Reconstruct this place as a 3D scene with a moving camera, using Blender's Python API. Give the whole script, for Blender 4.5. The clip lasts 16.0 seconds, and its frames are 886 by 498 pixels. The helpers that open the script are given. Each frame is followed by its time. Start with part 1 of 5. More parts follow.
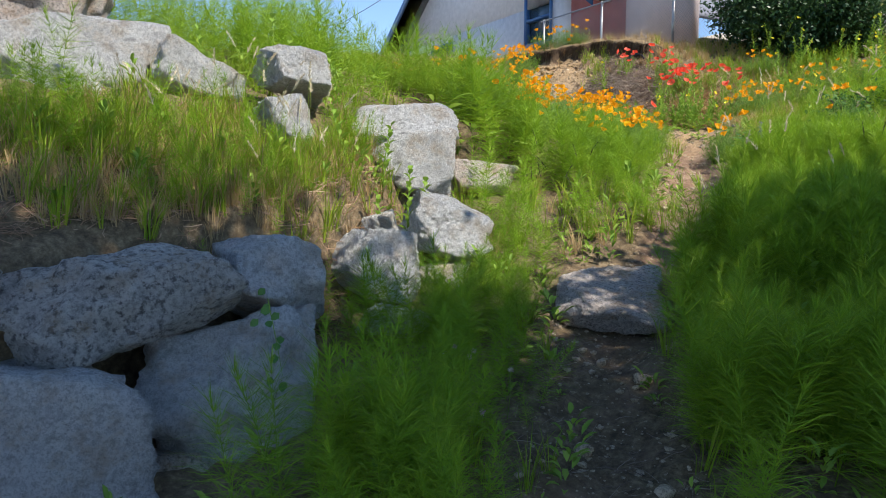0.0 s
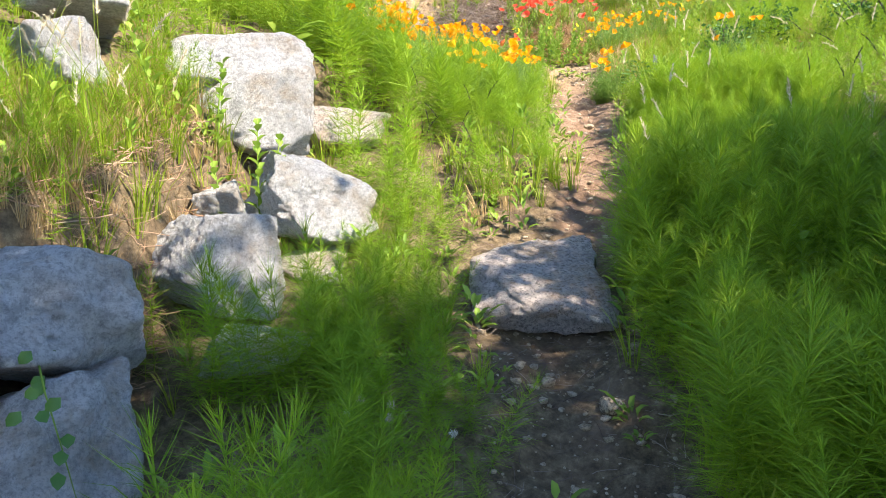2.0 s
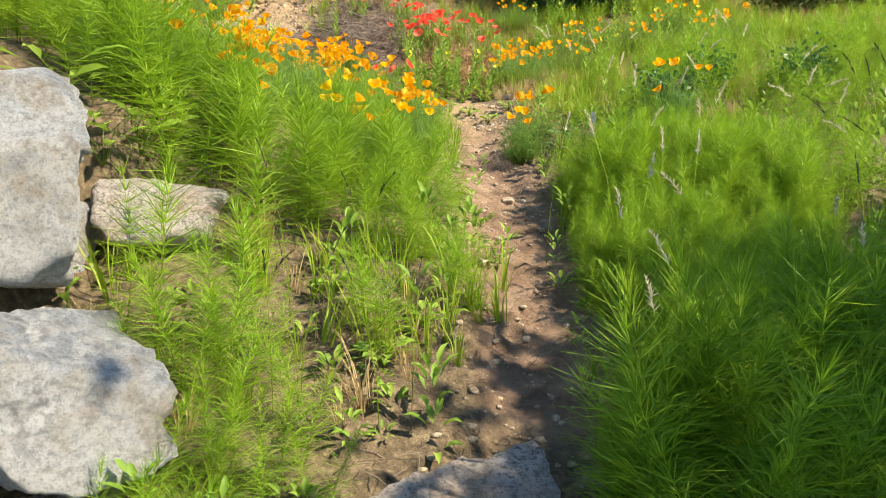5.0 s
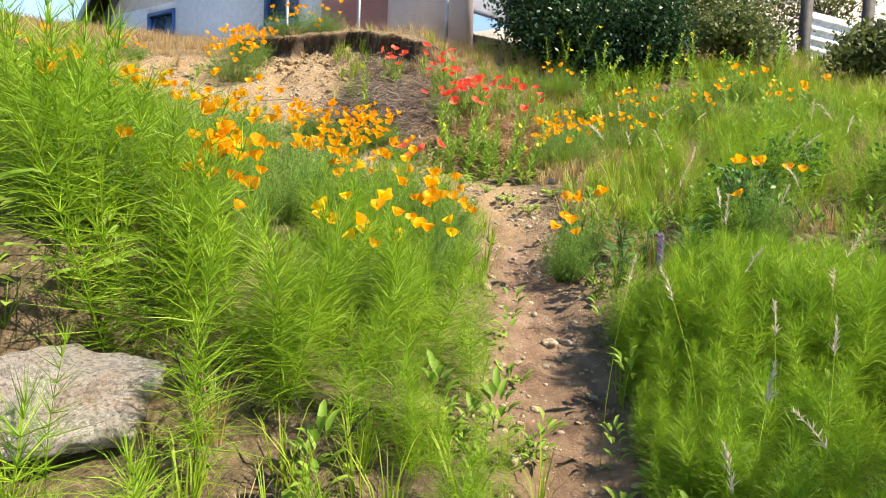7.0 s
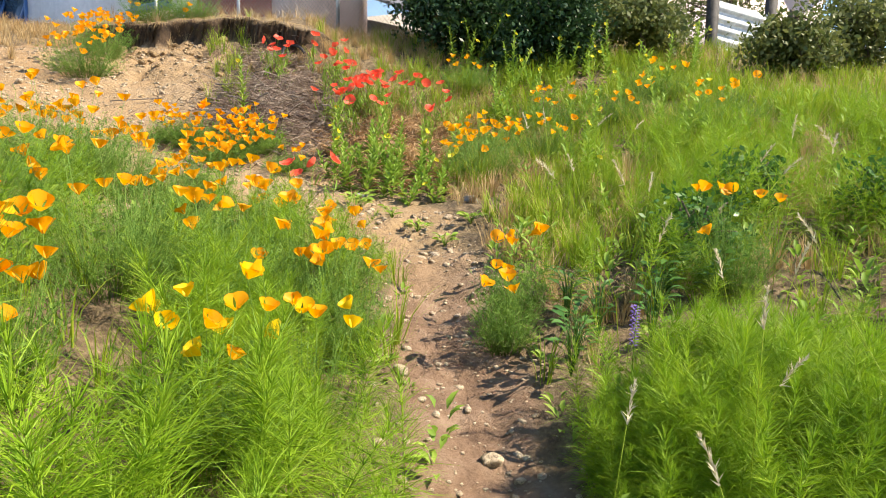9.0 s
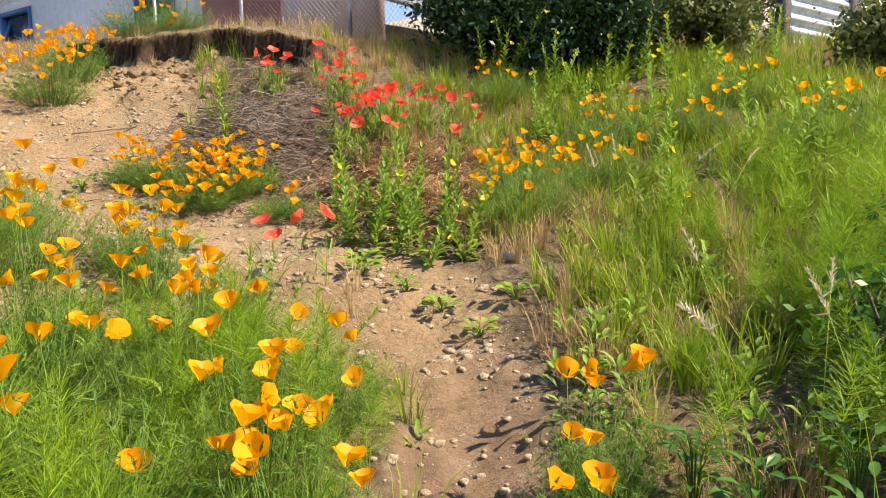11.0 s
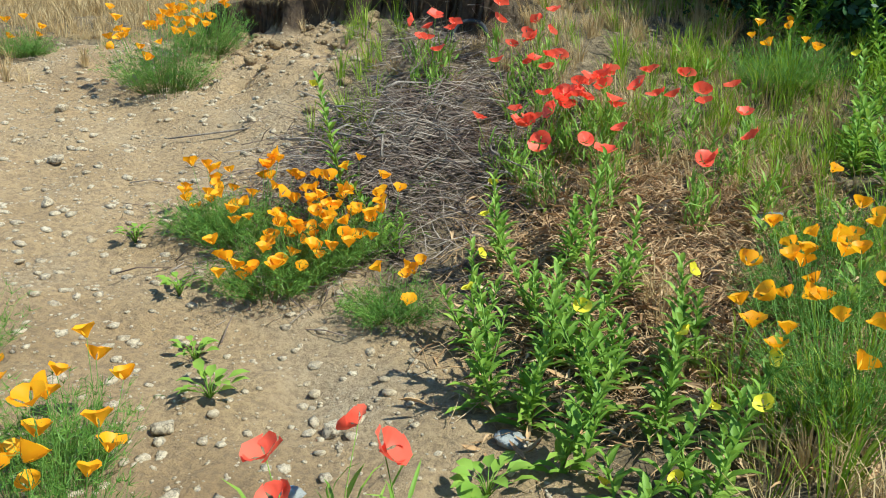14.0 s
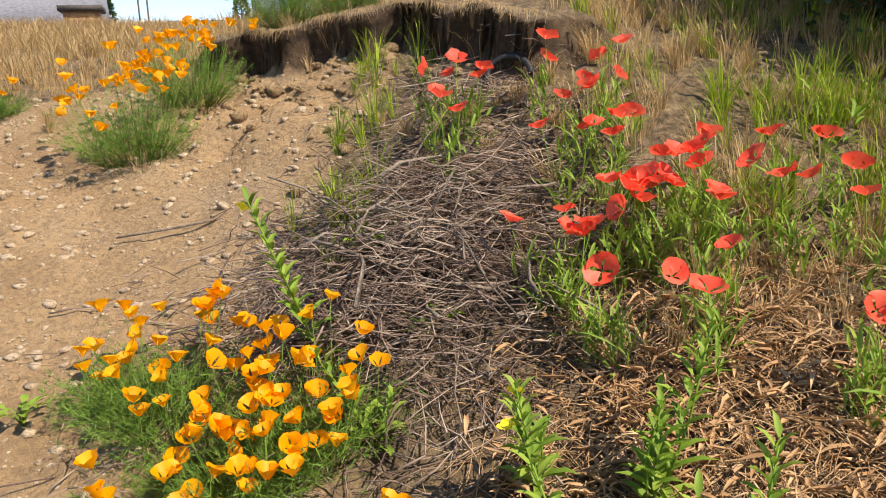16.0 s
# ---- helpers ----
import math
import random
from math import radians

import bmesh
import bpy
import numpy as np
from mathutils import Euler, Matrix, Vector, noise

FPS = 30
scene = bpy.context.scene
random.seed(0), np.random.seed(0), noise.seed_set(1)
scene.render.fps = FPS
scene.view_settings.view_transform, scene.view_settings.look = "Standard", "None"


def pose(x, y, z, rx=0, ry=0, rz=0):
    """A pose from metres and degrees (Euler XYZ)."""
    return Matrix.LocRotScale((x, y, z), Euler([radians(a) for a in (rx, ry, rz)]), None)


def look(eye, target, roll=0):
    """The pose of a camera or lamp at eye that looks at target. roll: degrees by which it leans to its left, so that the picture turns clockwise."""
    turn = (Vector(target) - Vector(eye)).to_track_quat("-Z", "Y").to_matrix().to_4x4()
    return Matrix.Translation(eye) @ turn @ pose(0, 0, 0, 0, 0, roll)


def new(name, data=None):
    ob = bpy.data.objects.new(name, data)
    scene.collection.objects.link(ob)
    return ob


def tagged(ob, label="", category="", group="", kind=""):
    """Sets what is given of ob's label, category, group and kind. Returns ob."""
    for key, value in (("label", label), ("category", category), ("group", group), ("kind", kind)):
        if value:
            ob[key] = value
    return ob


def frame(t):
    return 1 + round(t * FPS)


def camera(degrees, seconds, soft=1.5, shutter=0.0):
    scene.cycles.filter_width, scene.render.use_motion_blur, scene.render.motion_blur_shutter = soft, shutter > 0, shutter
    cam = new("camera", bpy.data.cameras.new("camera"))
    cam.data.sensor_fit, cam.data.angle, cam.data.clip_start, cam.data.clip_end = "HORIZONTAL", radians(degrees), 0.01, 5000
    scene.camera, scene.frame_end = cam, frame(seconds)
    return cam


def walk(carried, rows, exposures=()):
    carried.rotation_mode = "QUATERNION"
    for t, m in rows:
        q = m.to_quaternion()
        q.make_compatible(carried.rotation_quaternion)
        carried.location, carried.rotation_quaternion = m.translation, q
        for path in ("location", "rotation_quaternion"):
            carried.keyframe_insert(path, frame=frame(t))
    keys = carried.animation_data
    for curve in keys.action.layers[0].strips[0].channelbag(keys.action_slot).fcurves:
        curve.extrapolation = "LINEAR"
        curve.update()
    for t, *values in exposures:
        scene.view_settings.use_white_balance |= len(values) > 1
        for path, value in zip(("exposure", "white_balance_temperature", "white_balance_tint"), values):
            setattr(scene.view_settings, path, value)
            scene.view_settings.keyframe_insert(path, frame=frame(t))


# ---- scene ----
cam = camera(63.88, 16.0, soft=1.0)
PATH = [
    (0, (0.000, -0.000, 1.684), (-0.387, 1.954, 1.511), 0.4),
    (0.5, (-0.178, 0.126, 1.593), (-0.832, 1.994, 1.306), -1.2),
    (1, (-0.480, 0.454, 1.576), (-1.019, 2.340, 1.184), -2.3),
    (1.5, (-0.475, 0.717, 1.684), (-0.654, 2.670, 1.292), -1.5),
    (2, (-0.361, 1.045, 1.759), (-0.290, 3.015, 1.421), -1.4),
    (2.5, (-0.317, 1.149, 1.843), (-0.057, 3.094, 1.455), 0.4),
    (3, (-0.421, 1.469, 1.807), (-0.046, 3.407, 1.489), 0.7),
    (3.2, (-0.463, 1.627, 1.835), (-0.013, 3.550, 1.522), 1.1),
    (5.3, (-0.147, 2.638, 2.202), (0.237, 4.572, 1.869), 1.3),
    (5.5, (-0.075, 2.720, 2.265), (0.256, 4.674, 1.996), 1.7),
    (6, (0.019, 2.880, 2.430), (0.198, 4.862, 2.226), 2.2),
    (6.5, (0.005, 3.070, 2.383), (0.129, 5.055, 2.172), 2.6),
    (7, (-0.000, 3.381, 2.483), (0.293, 5.348, 2.265), 2.2),
    (7.5, (0.105, 3.640, 2.520), (0.488, 5.590, 2.299), 1.9),
    (8, (0.166, 3.853, 2.625), (0.618, 5.786, 2.382), 1.3),
    (8.5, (0.167, 4.057, 2.614), (0.672, 5.975, 2.360), 1.1),
    (8.7, (0.133, 4.162, 2.644), (0.697, 6.063, 2.389), 1.4),
    (10.8, (0.497, 5.381, 2.954), (0.983, 7.306, 2.717), -1.6),
    (11, (0.520, 5.569, 2.930), (0.992, 7.497, 2.687), -0.8),
    (11.5, (0.628, 6.086, 3.048), (1.002, 8.036, 2.806), 1.8),
    (12, (0.767, 6.378, 3.192), (0.644, 8.357, 2.934), 0.0),
    (12.5, (0.757, 6.506, 3.259), (0.370, 8.447, 2.968), -1.1),
    (13, (0.711, 6.866, 3.235), (0.296, 8.793, 2.897), -1.8),
    (13.5, (0.814, 7.269, 3.368), (0.624, 9.223, 2.983), -0.9),
    (14, (1.019, 7.607, 3.469), (0.862, 9.553, 3.034), 0.1),
    (14.5, (0.969, 7.851, 3.478), (0.662, 9.773, 3.019), -0.8),
    (15, (0.936, 8.223, 3.617), (0.551, 10.135, 3.173), -1.8),
    (15.5, (1.076, 8.592, 3.644), (0.686, 10.507, 3.215), -2.6),
    (16, (1.137, 8.872, 3.816), (0.758, 10.781, 3.355), -2.9),
]
walk(cam, [(t, look(eye, target, roll)) for t, eye, target, roll in PATH],
     exposures=[(0, 0.73, 6620, 10), (0.5, 1.16, 6150, 4), (1.0, 1.70, 6250, 6), (1.5, 1.93, 6550, 15), (2.3, 1.41, 7350, 12), (3.0, 1.28, 7550, 8), (5.5, 1.20, 7480, 8), (7.0, 1.17, 7400, 10), (8.5, 1.14, 7400, 11),
                (11.0, 0.94, 7750, 15), (12.5, 0.60, 7700, 16), (12.9, 0.62, 7480, 13), (13.3, 0.68, 5980, -3), (14.7, 0.72, 5880, -6), (15.04, 0.60, 5880, -6), (15.35, 0.62, 7200, 12), (16.0, 0.66, 7500, 15)])

# ---- sky, sun ----
SUN_AZ, SUN_EL = radians(116), radians(50)      # clockwise from +y; height
sky_world = bpy.data.worlds.new("sky")
scene.world = sky_world
sky_world.use_nodes = True
sky = sky_world.node_tree.nodes.new("ShaderNodeTexSky")
sky.sky_type, sky.sun_disc = "NISHITA", False
sky.sun_elevation, sky.sun_rotation = SUN_EL, SUN_AZ
back = sky_world.node_tree.nodes["Background"]
sky_world.node_tree.links.new(sky.outputs[0], back.inputs[0])
sky.ozone_density, sky.dust_density, sky.altitude = 4.0, 0.1, 1500
back.inputs[1].default_value = 0.15
sun_data = bpy.data.lights.new("sun", "SUN")
sun_data.energy, sun_data.angle, sun_data.color = 5.0, radians(0.55), (1.0, 0.94, 0.84)
sun = new("sun", sun_data)
sun.matrix_world = look((0, 0, 30), (-30 * math.sin(SUN_AZ), -30 * math.cos(SUN_AZ), 30 - 30 * math.tan(SUN_EL)))

# ---- lie of the land ----
# Heights of the slope on seven lines that run uphill; the land is smooth between them.
LINE_X = np.array([-9.0, -3.0, -1.0, 0.3, 1.2, 2.5, 5.0, 10.0])
LINE_Y = np.array([-8.0, 0.0, 2.5, 4.0, 5.5, 7.0, 8.5, 10.0, 11.3, 12.3, 13.2, 14.5, 20.0, 60.0])
LINE_Z = np.stack([
    np.array([1.2, 2.0, 2.6, 2.9, 3.2, 3.4, 3.5, 3.6, 3.8, 4.05, 4.3, 4.7, 5.1, 6.0]),
    np.array([0.6, 1.6, 2.05, 2.35, 2.72, 3.08, 3.12, 3.15, 3.3, 3.55, 3.8, 4.2, 4.9, 6.0]),
    np.array([0.0, 0.9, 1.5, 1.75, 2.12, 2.44, 2.5, 2.6, 2.95, 3.35, 3.85, 4.15, 4.8, 6.0]),
    np.array([-0.6, 0.12, 0.60, 0.98, 1.55, 1.92, 2.2, 2.42, 2.95, 3.72, 4.08, 4.35, 4.8, 6.0]),
    np.array([-0.6, 0.15, 0.70, 1.05, 1.58, 1.95, 2.25, 2.5, 3.0, 3.78, 4.12, 4.4, 4.8, 6.0]),
    np.array([-0.2, 0.5, 0.95, 1.4, 1.85, 2.15, 2.4, 2.65, 3.0, 3.55, 4.1, 4.4, 4.9, 6.0]),
    np.array([0.2, 1.0, 1.5, 1.9, 2.3, 2.7, 3.0, 3.3, 3.6, 3.9, 4.15, 4.5, 5.0, 6.0]),
    np.array([0.8, 1.6, 2.1, 2.5, 2.9, 3.2, 3.5, 3.8, 4.0, 4.3, 4.5, 4.8, 5.2, 6.0])])


def smooth(a, b, v):
    u = np.clip((v - a) / (b - a), 0, 1)
    return u * u * (3 - 2 * u)


def path_x(y):
    """The middle of the trodden path."""
    return np.interp(y, [-4, 2.7, 4.0, 4.6, 5.3, 6.1, 7.1, 8.0, 8.8], [0.1, 0.11, 0.2, 0.54, 0.74, 0.86, 1.0, 1.18, 1.22])


def wall_low(y):
    return np.interp(y, [-3, 0.5, 1.5, 2.2, 2.9, 3.5, 4.1, 4.6, 5.2, 5.7, 6.3], [-2.9, -2.35, -2.0, -1.62, -1.32, -1.2, -1.12, -1.02, -0.95, -0.8, -0.3])


def wall_high(y):
    return np.interp(y, [0, 2.5, 3.5, 4.1, 4.7, 5.1, 5.5, 6.2], [-4.8, -3.6, -2.7, -2.15, -1.6, -1.4, -1.3, -1.2])


def brow_y(x):
    """Where the turf breaks off above the bare bank."""
    line = np.interp(x, [-7.5, -4.4, -3.8, -3.0, -2.2, -1.5, -1.1, -0.3, 0.3, 0.9, 1.5], [12.0, 12.3, 12.25, 12.7, 13.4, 13.6, 13.4, 13.3, 12.95, 12.6, 12.55])
    return line + 0.09 * np.sin(5.1 * x + 1) + 0.07 * np.sin(11.7 * x) + 0.02 * np.sin(23 * x)


def brow_gate(x):
    """How high the broken edge stands, along the brow."""
    right = smooth(-1.7, -1.2, x) * (1 - smooth(0.9, 1.5, x))
    return np.maximum(right, 0.75 * smooth(-7.4, -6.4, x) * (1 - smooth(-3.3, -2.3, x)) * (0.75 + 0.25 * np.sin(4.3 * x)))


def base_z(x, y):
    cols = [sum(w * np.interp(y + d, LINE_Y, z) for d, w in ((-0.5, 0.15), (-0.2, 0.2), (0, 0.3), (0.2, 0.2), (0.5, 0.15))) for z in LINE_Z]
    out = np.zeros_like(x)
    for n in range(len(LINE_X) - 1):
        a, b = LINE_X[n], LINE_X[n + 1]
        u = np.clip((x - a) / (b - a), 0, 1)
        inside = (x >= a) & (x < b) if 0 < n < len(LINE_X) - 2 else ((x < b) if n == 0 else (x >= a))
        out = np.where(inside, cols[n] * (1 - u) + cols[n + 1] * u, out)
    return out


def land(x, y):
    """The ground's height."""
    x, y = np.asarray(x, float), np.asarray(y, float)
    z = 0.25 * base_z(x - 0.3, y) + 0.5 * base_z(x, y) + 0.25 * base_z(x + 0.3, y)
    side = x - path_x(y)
    foot = base_z(0 * x + 0.3, y)
    low = np.minimum(z, foot + 0.03 + 0.04 * np.abs(side))
    mid = np.minimum(z, 1.38 + 0.24 * (y - 2.8) + 0.42 * np.clip(wall_low(y) - x - 0.25, 0, 1.2))
    s1 = smooth(-0.36, -0.12, x - wall_low(y) + 0.24 * (1 - smooth(2.7, 3.5, y)))
    s2 = smooth(-0.14, 0.14, x - wall_high(y))
    tier = z * (1 - s2) + (mid * (1 - s1) + low * s1) * s2
    near = 1 - smooth(5.5, 6.5, y)
    z = z + (tier - z) * near * smooth(0.9, 0.1, side)
    z = z - 0.07 * np.exp(-(side / 0.26) ** 2) * smooth(0, 1, y) * (1 - smooth(8.3, 9.2, y))
    z = z + brow_gate(x) * 0.23 * smooth(-0.05, 0.05, y - brow_y(x)) * (1 - smooth(0.6, 2.5, y - brow_y(x)))
    bank = smooth(-1.9, -1.3, x) * (1 - smooth(0.2, 0.9, x)) * smooth(11.9, 12.6, y) * (1 - smooth(-0.1, 0.1, y - brow_y(x)))
    return z + bank * 0.05 * (np.sin(9 * x + 3 * y) * np.sin(7 * y - 4 * x) + 0.6 * np.sin(23 * x) * np.sin(19 * y))


# ---- building tools ----
rng = np.random.default_rng(7)
UP = np.array([0.0, 0, 1])


def land1(x, y):
    return float(on_ground(np.array([x]), np.array([y]))[0])


def unit(v):
    v = np.asarray(v, float)
    return v / (np.linalg.norm(v, axis=-1, keepdims=True) + 1e-12)


def mesh_of(name, verts, tris, material, soft=False):
    """A mesh of triangles from arrays."""
    verts, tris = np.asarray(verts, np.float32).reshape(-1, 3), np.asarray(tris, np.int32).reshape(-1, 3)
    me = bpy.data.meshes.new(name)
    me.vertices.add(len(verts))
    me.vertices.foreach_set("co", verts.ravel())
    me.loops.add(3 * len(tris))
    me.loops.foreach_set("vertex_index", tris.ravel())
    me.polygons.add(len(tris))
    me.polygons.foreach_set("loop_start", np.arange(0, 3 * len(tris), 3, dtype=np.int32))
    if soft:
        me.polygons.foreach_set("use_smooth", np.ones(len(tris), bool))
    me.materials.append(material)
    me.update(calc_edges=True)
    return me


class Geo:
    """Triangles gathered piece by piece."""

    def __init__(self):
        self.v, self.f, self.n = [], [], 0

    def add(self, v, f):
        v, f = np.asarray(v, float).reshape(-1, 3), np.asarray(f, int).reshape(-1, 3)
        self.v.append(v)
        self.f.append(f + self.n)
        self.n += len(v)
        return self

    def arrays(self):
        return np.concatenate(self.v), np.concatenate(self.f)

    def tube(self, points, radii, sides=4):
        points = np.asarray(points, float)
        k = len(points)
        radii = np.broadcast_to(radii, k)
        way = unit(np.gradient(points, axis=0))
        a = unit(np.cross(way, [0.31, 0.95, 0.05]))
        b = np.cross(way, a)
        turn = np.arange(sides) * 2 * math.pi / sides
        ring = points[:, None] + radii[:, None, None] * (np.cos(turn)[None, :, None] * a[:, None] + np.sin(turn)[None, :, None] * b[:, None])
        i, j = np.meshgrid(np.arange(k - 1), np.arange(sides), indexing="ij")
        p, q = i * sides + j, i * sides + (j + 1) % sides
        faces = np.concatenate([np.stack([p, q, q + sides], -1).reshape(-1, 3), np.stack([p, q + sides, p + sides], -1).reshape(-1, 3)])
        fan = np.arange(1, sides - 1)
        faces = np.concatenate([faces, np.stack([0 * fan, fan + 1, fan], -1), np.stack([0 * fan, fan, fan + 1], -1) + (k - 1) * sides])
        return self.add(ring.reshape(-1, 3), faces)

    def leaf(self, base, way, normal, length, width, bend=0.15, fold=0.25):
        """A pointed, folded leaf: six faces."""
        way = unit(way)
        side = unit(np.cross(way, normal))
        normal = np.cross(side, way)
        base = np.asarray(base, float)
        mid1 = base + way * length * 0.35 + normal * length * bend * 0.5
        mid2 = base + way * length * 0.72 + normal * length * bend * 0.3
        tip = base + way * length - normal * length * bend * 0.6
        lift = normal * width * fold
        v = [base, mid1, mid2, tip, mid1 + side * width / 2 + lift, mid1 - side * width / 2 + lift,
             mid2 + side * width * 0.38 + lift, mid2 - side * width * 0.38 + lift]
        return self.add(v, [(0, 4, 1), (0, 1, 5), (4, 6, 1), (1, 6, 2), (1, 2, 7), (1, 7, 5), (6, 3, 2), (2, 3, 7)])

    def box(self, lo, hi):
        (x0, y0, z0), (x1, y1, z1) = lo, hi
        v = [(x, y, z) for z in (z0, z1) for y in (y0, y1) for x in (x0, x1)]
        return self.add(v, [(0, 2, 3), (0, 3, 1), (4, 5, 7), (4, 7, 6), (0, 1, 5), (0, 5, 4), (2, 6, 7), (2, 7, 3), (0, 4, 6), (0, 6, 2), (1, 3, 7), (1, 7, 5)])


def thing(name, x, y, z=None, label="", category="", group="", turn=0.0, size=1.0):
    ob = new(name)
    ob.empty_display_size = 0.05
    ob.location = (x, y, land1(x, y) if z is None else z)
    ob.rotation_euler = (0, 0, turn)
    ob.scale = (size,) * 3
    return tagged(ob, label, category, group)


def part(name, geo, material, parent, label="", soft=False):
    """One mesh object under a thing or a part; geo: a Geo, a mesh, or a bmesh."""
    if isinstance(geo, bmesh.types.BMesh):
        me = bpy.data.meshes.new(name)
        geo.to_mesh(me)
        geo.free()
        me.materials.append(material)
        if soft:
            me.polygons.foreach_set("use_smooth", np.ones(len(me.polygons), bool))
    else:
        me = mesh_of(name, *geo.arrays(), material, soft) if isinstance(geo, Geo) else geo
    ob = new(name, me)
    ob.parent = parent
    return tagged(ob, label)


def whole(name, geo, material, label="", category="", group="", kind="", soft=False):
    ob = part(name, geo, material, None, soft=soft)
    return tagged(ob, label, category, group, kind)


def scattered(templates, spots, turns, sizes, tilt=0.12):
    """Many copies of templates, joined: arrays of vertices and triangles."""
    out, spots = Geo(), np.asarray(spots, float)
    pick = rng.integers(0, len(templates), len(spots))
    for n, (v, f) in enumerate(templates):
        at = np.nonzero(pick == n)[0]
        if not len(at):
            continue
        c, s, k = np.cos(turns[at])[:, None], np.sin(turns[at])[:, None], sizes[at][:, None]
        x, y, z = v[:, 0] * k, v[:, 1] * k, v[:, 2] * k
        lean = rng.normal(0, tilt, (len(at), 2))
        vx = x * c - y * s + z * lean[:, :1] + spots[at, :1]
        vy = x * s + y * c + z * lean[:, 1:] + spots[at, 1:2]
        vz = z + spots[at, 2:]
        whole_v = np.stack([vx, vy, np.broadcast_to(vz, vx.shape)], -1).reshape(-1, 3)
        whole_f = (f[None] + (np.arange(len(at)) * len(v))[:, None, None]).reshape(-1, 3)
        out.add(whole_v, whole_f)
    return out


def spread(count, x0, x1, y0, y1, keep):
    """Random spots in a rectangle, kept with the chance keep(x, y)."""
    x, y = rng.uniform(x0, x1, count), rng.uniform(y0, y1, count)
    ok = rng.random(count) < keep(x, y)
    x, y = x[ok], y[ok]
    return np.stack([x, y, on_ground(x, y) - 0.008], -1)


# ---- materials ----
def material(name, build, rough=0.7):
    m = bpy.data.materials.new(name)
    m.use_nodes = True
    nodes, links = m.node_tree.nodes, m.node_tree.links
    shader = nodes["Principled BSDF"]
    shader.inputs["Roughness"].default_value = rough
    build(nodes, links, shader)
    return m


def noise_node(nodes, links, scale, detail=4, rough=0.6, where="Object"):
    coord = nodes.new("ShaderNodeTexCoord")
    n = nodes.new("ShaderNodeTexNoise")
    n.inputs["Scale"].default_value, n.inputs["Detail"].default_value, n.inputs["Roughness"].default_value = scale, detail, rough
    links.new(coord.outputs[where], n.inputs["Vector"])
    return n.outputs["Fac"]


def ramp_node(nodes, links, fac, stops):
    r = nodes.new("ShaderNodeValToRGB")
    while len(r.color_ramp.elements) < len(stops):
        r.color_ramp.elements.new(0.5)
    for e, (at, colour) in zip(r.color_ramp.elements, stops):
        e.position, e.color = at, (*colour, 1)
    links.new(fac, r.inputs["Fac"])
    return r.outputs["Color"]


def mix_node(nodes, links, fac, a, b, how="MIX"):
    m = nodes.new("ShaderNodeMix")
    m.data_type, m.blend_type = "RGBA", how
    for value, socket in ((fac, m.inputs[0]), (a, m.inputs[6]), (b, m.inputs[7])):
        if isinstance(value, bpy.types.NodeSocket):
            links.new(value, socket)
        elif isinstance(value, tuple):
            socket.default_value = (*value, 1)
        else:
            socket.default_value = value
    return m.outputs[2]


def bump_node(nodes, links, shader, height, strength, depth):
    b = nodes.new("ShaderNodeBump")
    b.inputs["Strength"].default_value, b.inputs["Distance"].default_value = strength, depth
    links.new(height, b.inputs["Height"])
    links.new(b.outputs[0], shader.inputs["Normal"])


def plant_material(name, colours, clear=0.35, rough=0.55):
    """Leaves: colours vary from leaf to leaf, and light comes through."""
    def build(nodes, links, shader):
        geo = nodes.new("ShaderNodeNewGeometry")
        patch = noise_node(nodes, links, 5.0, 3)
        add = nodes.new("ShaderNodeMath")
        add.operation = "MULTIPLY_ADD"
        links.new(geo.outputs["Random Per Island"], add.inputs[0])
        add.inputs[1].default_value = 0.45
        links.new(patch, add.inputs[2])
        sub = nodes.new("ShaderNodeMath")
        sub.operation = "SUBTRACT"
        links.new(add.outputs[0], sub.inputs[0])
        sub.inputs[1].default_value = 0.22
        colour = ramp_node(nodes, links, sub.outputs[0], [(0.1, colours[0]), (0.5, colours[1]), (0.9, colours[2])])
        links.new(colour, shader.inputs["Base Color"])
        thin = nodes.new("ShaderNodeBsdfTranslucent")
        links.new(colour, thin.inputs["Color"])
        both = nodes.new("ShaderNodeMixShader")
        both.inputs[0].default_value = clear
        links.new(shader.outputs[0], both.inputs[1])
        links.new(thin.outputs[0], both.inputs[2])
        links.new(both.outputs[0], nodes["Material Output"].inputs["Surface"])
        shader.inputs["Specular IOR Level"].default_value = 0.3
    return material(name, build, rough)


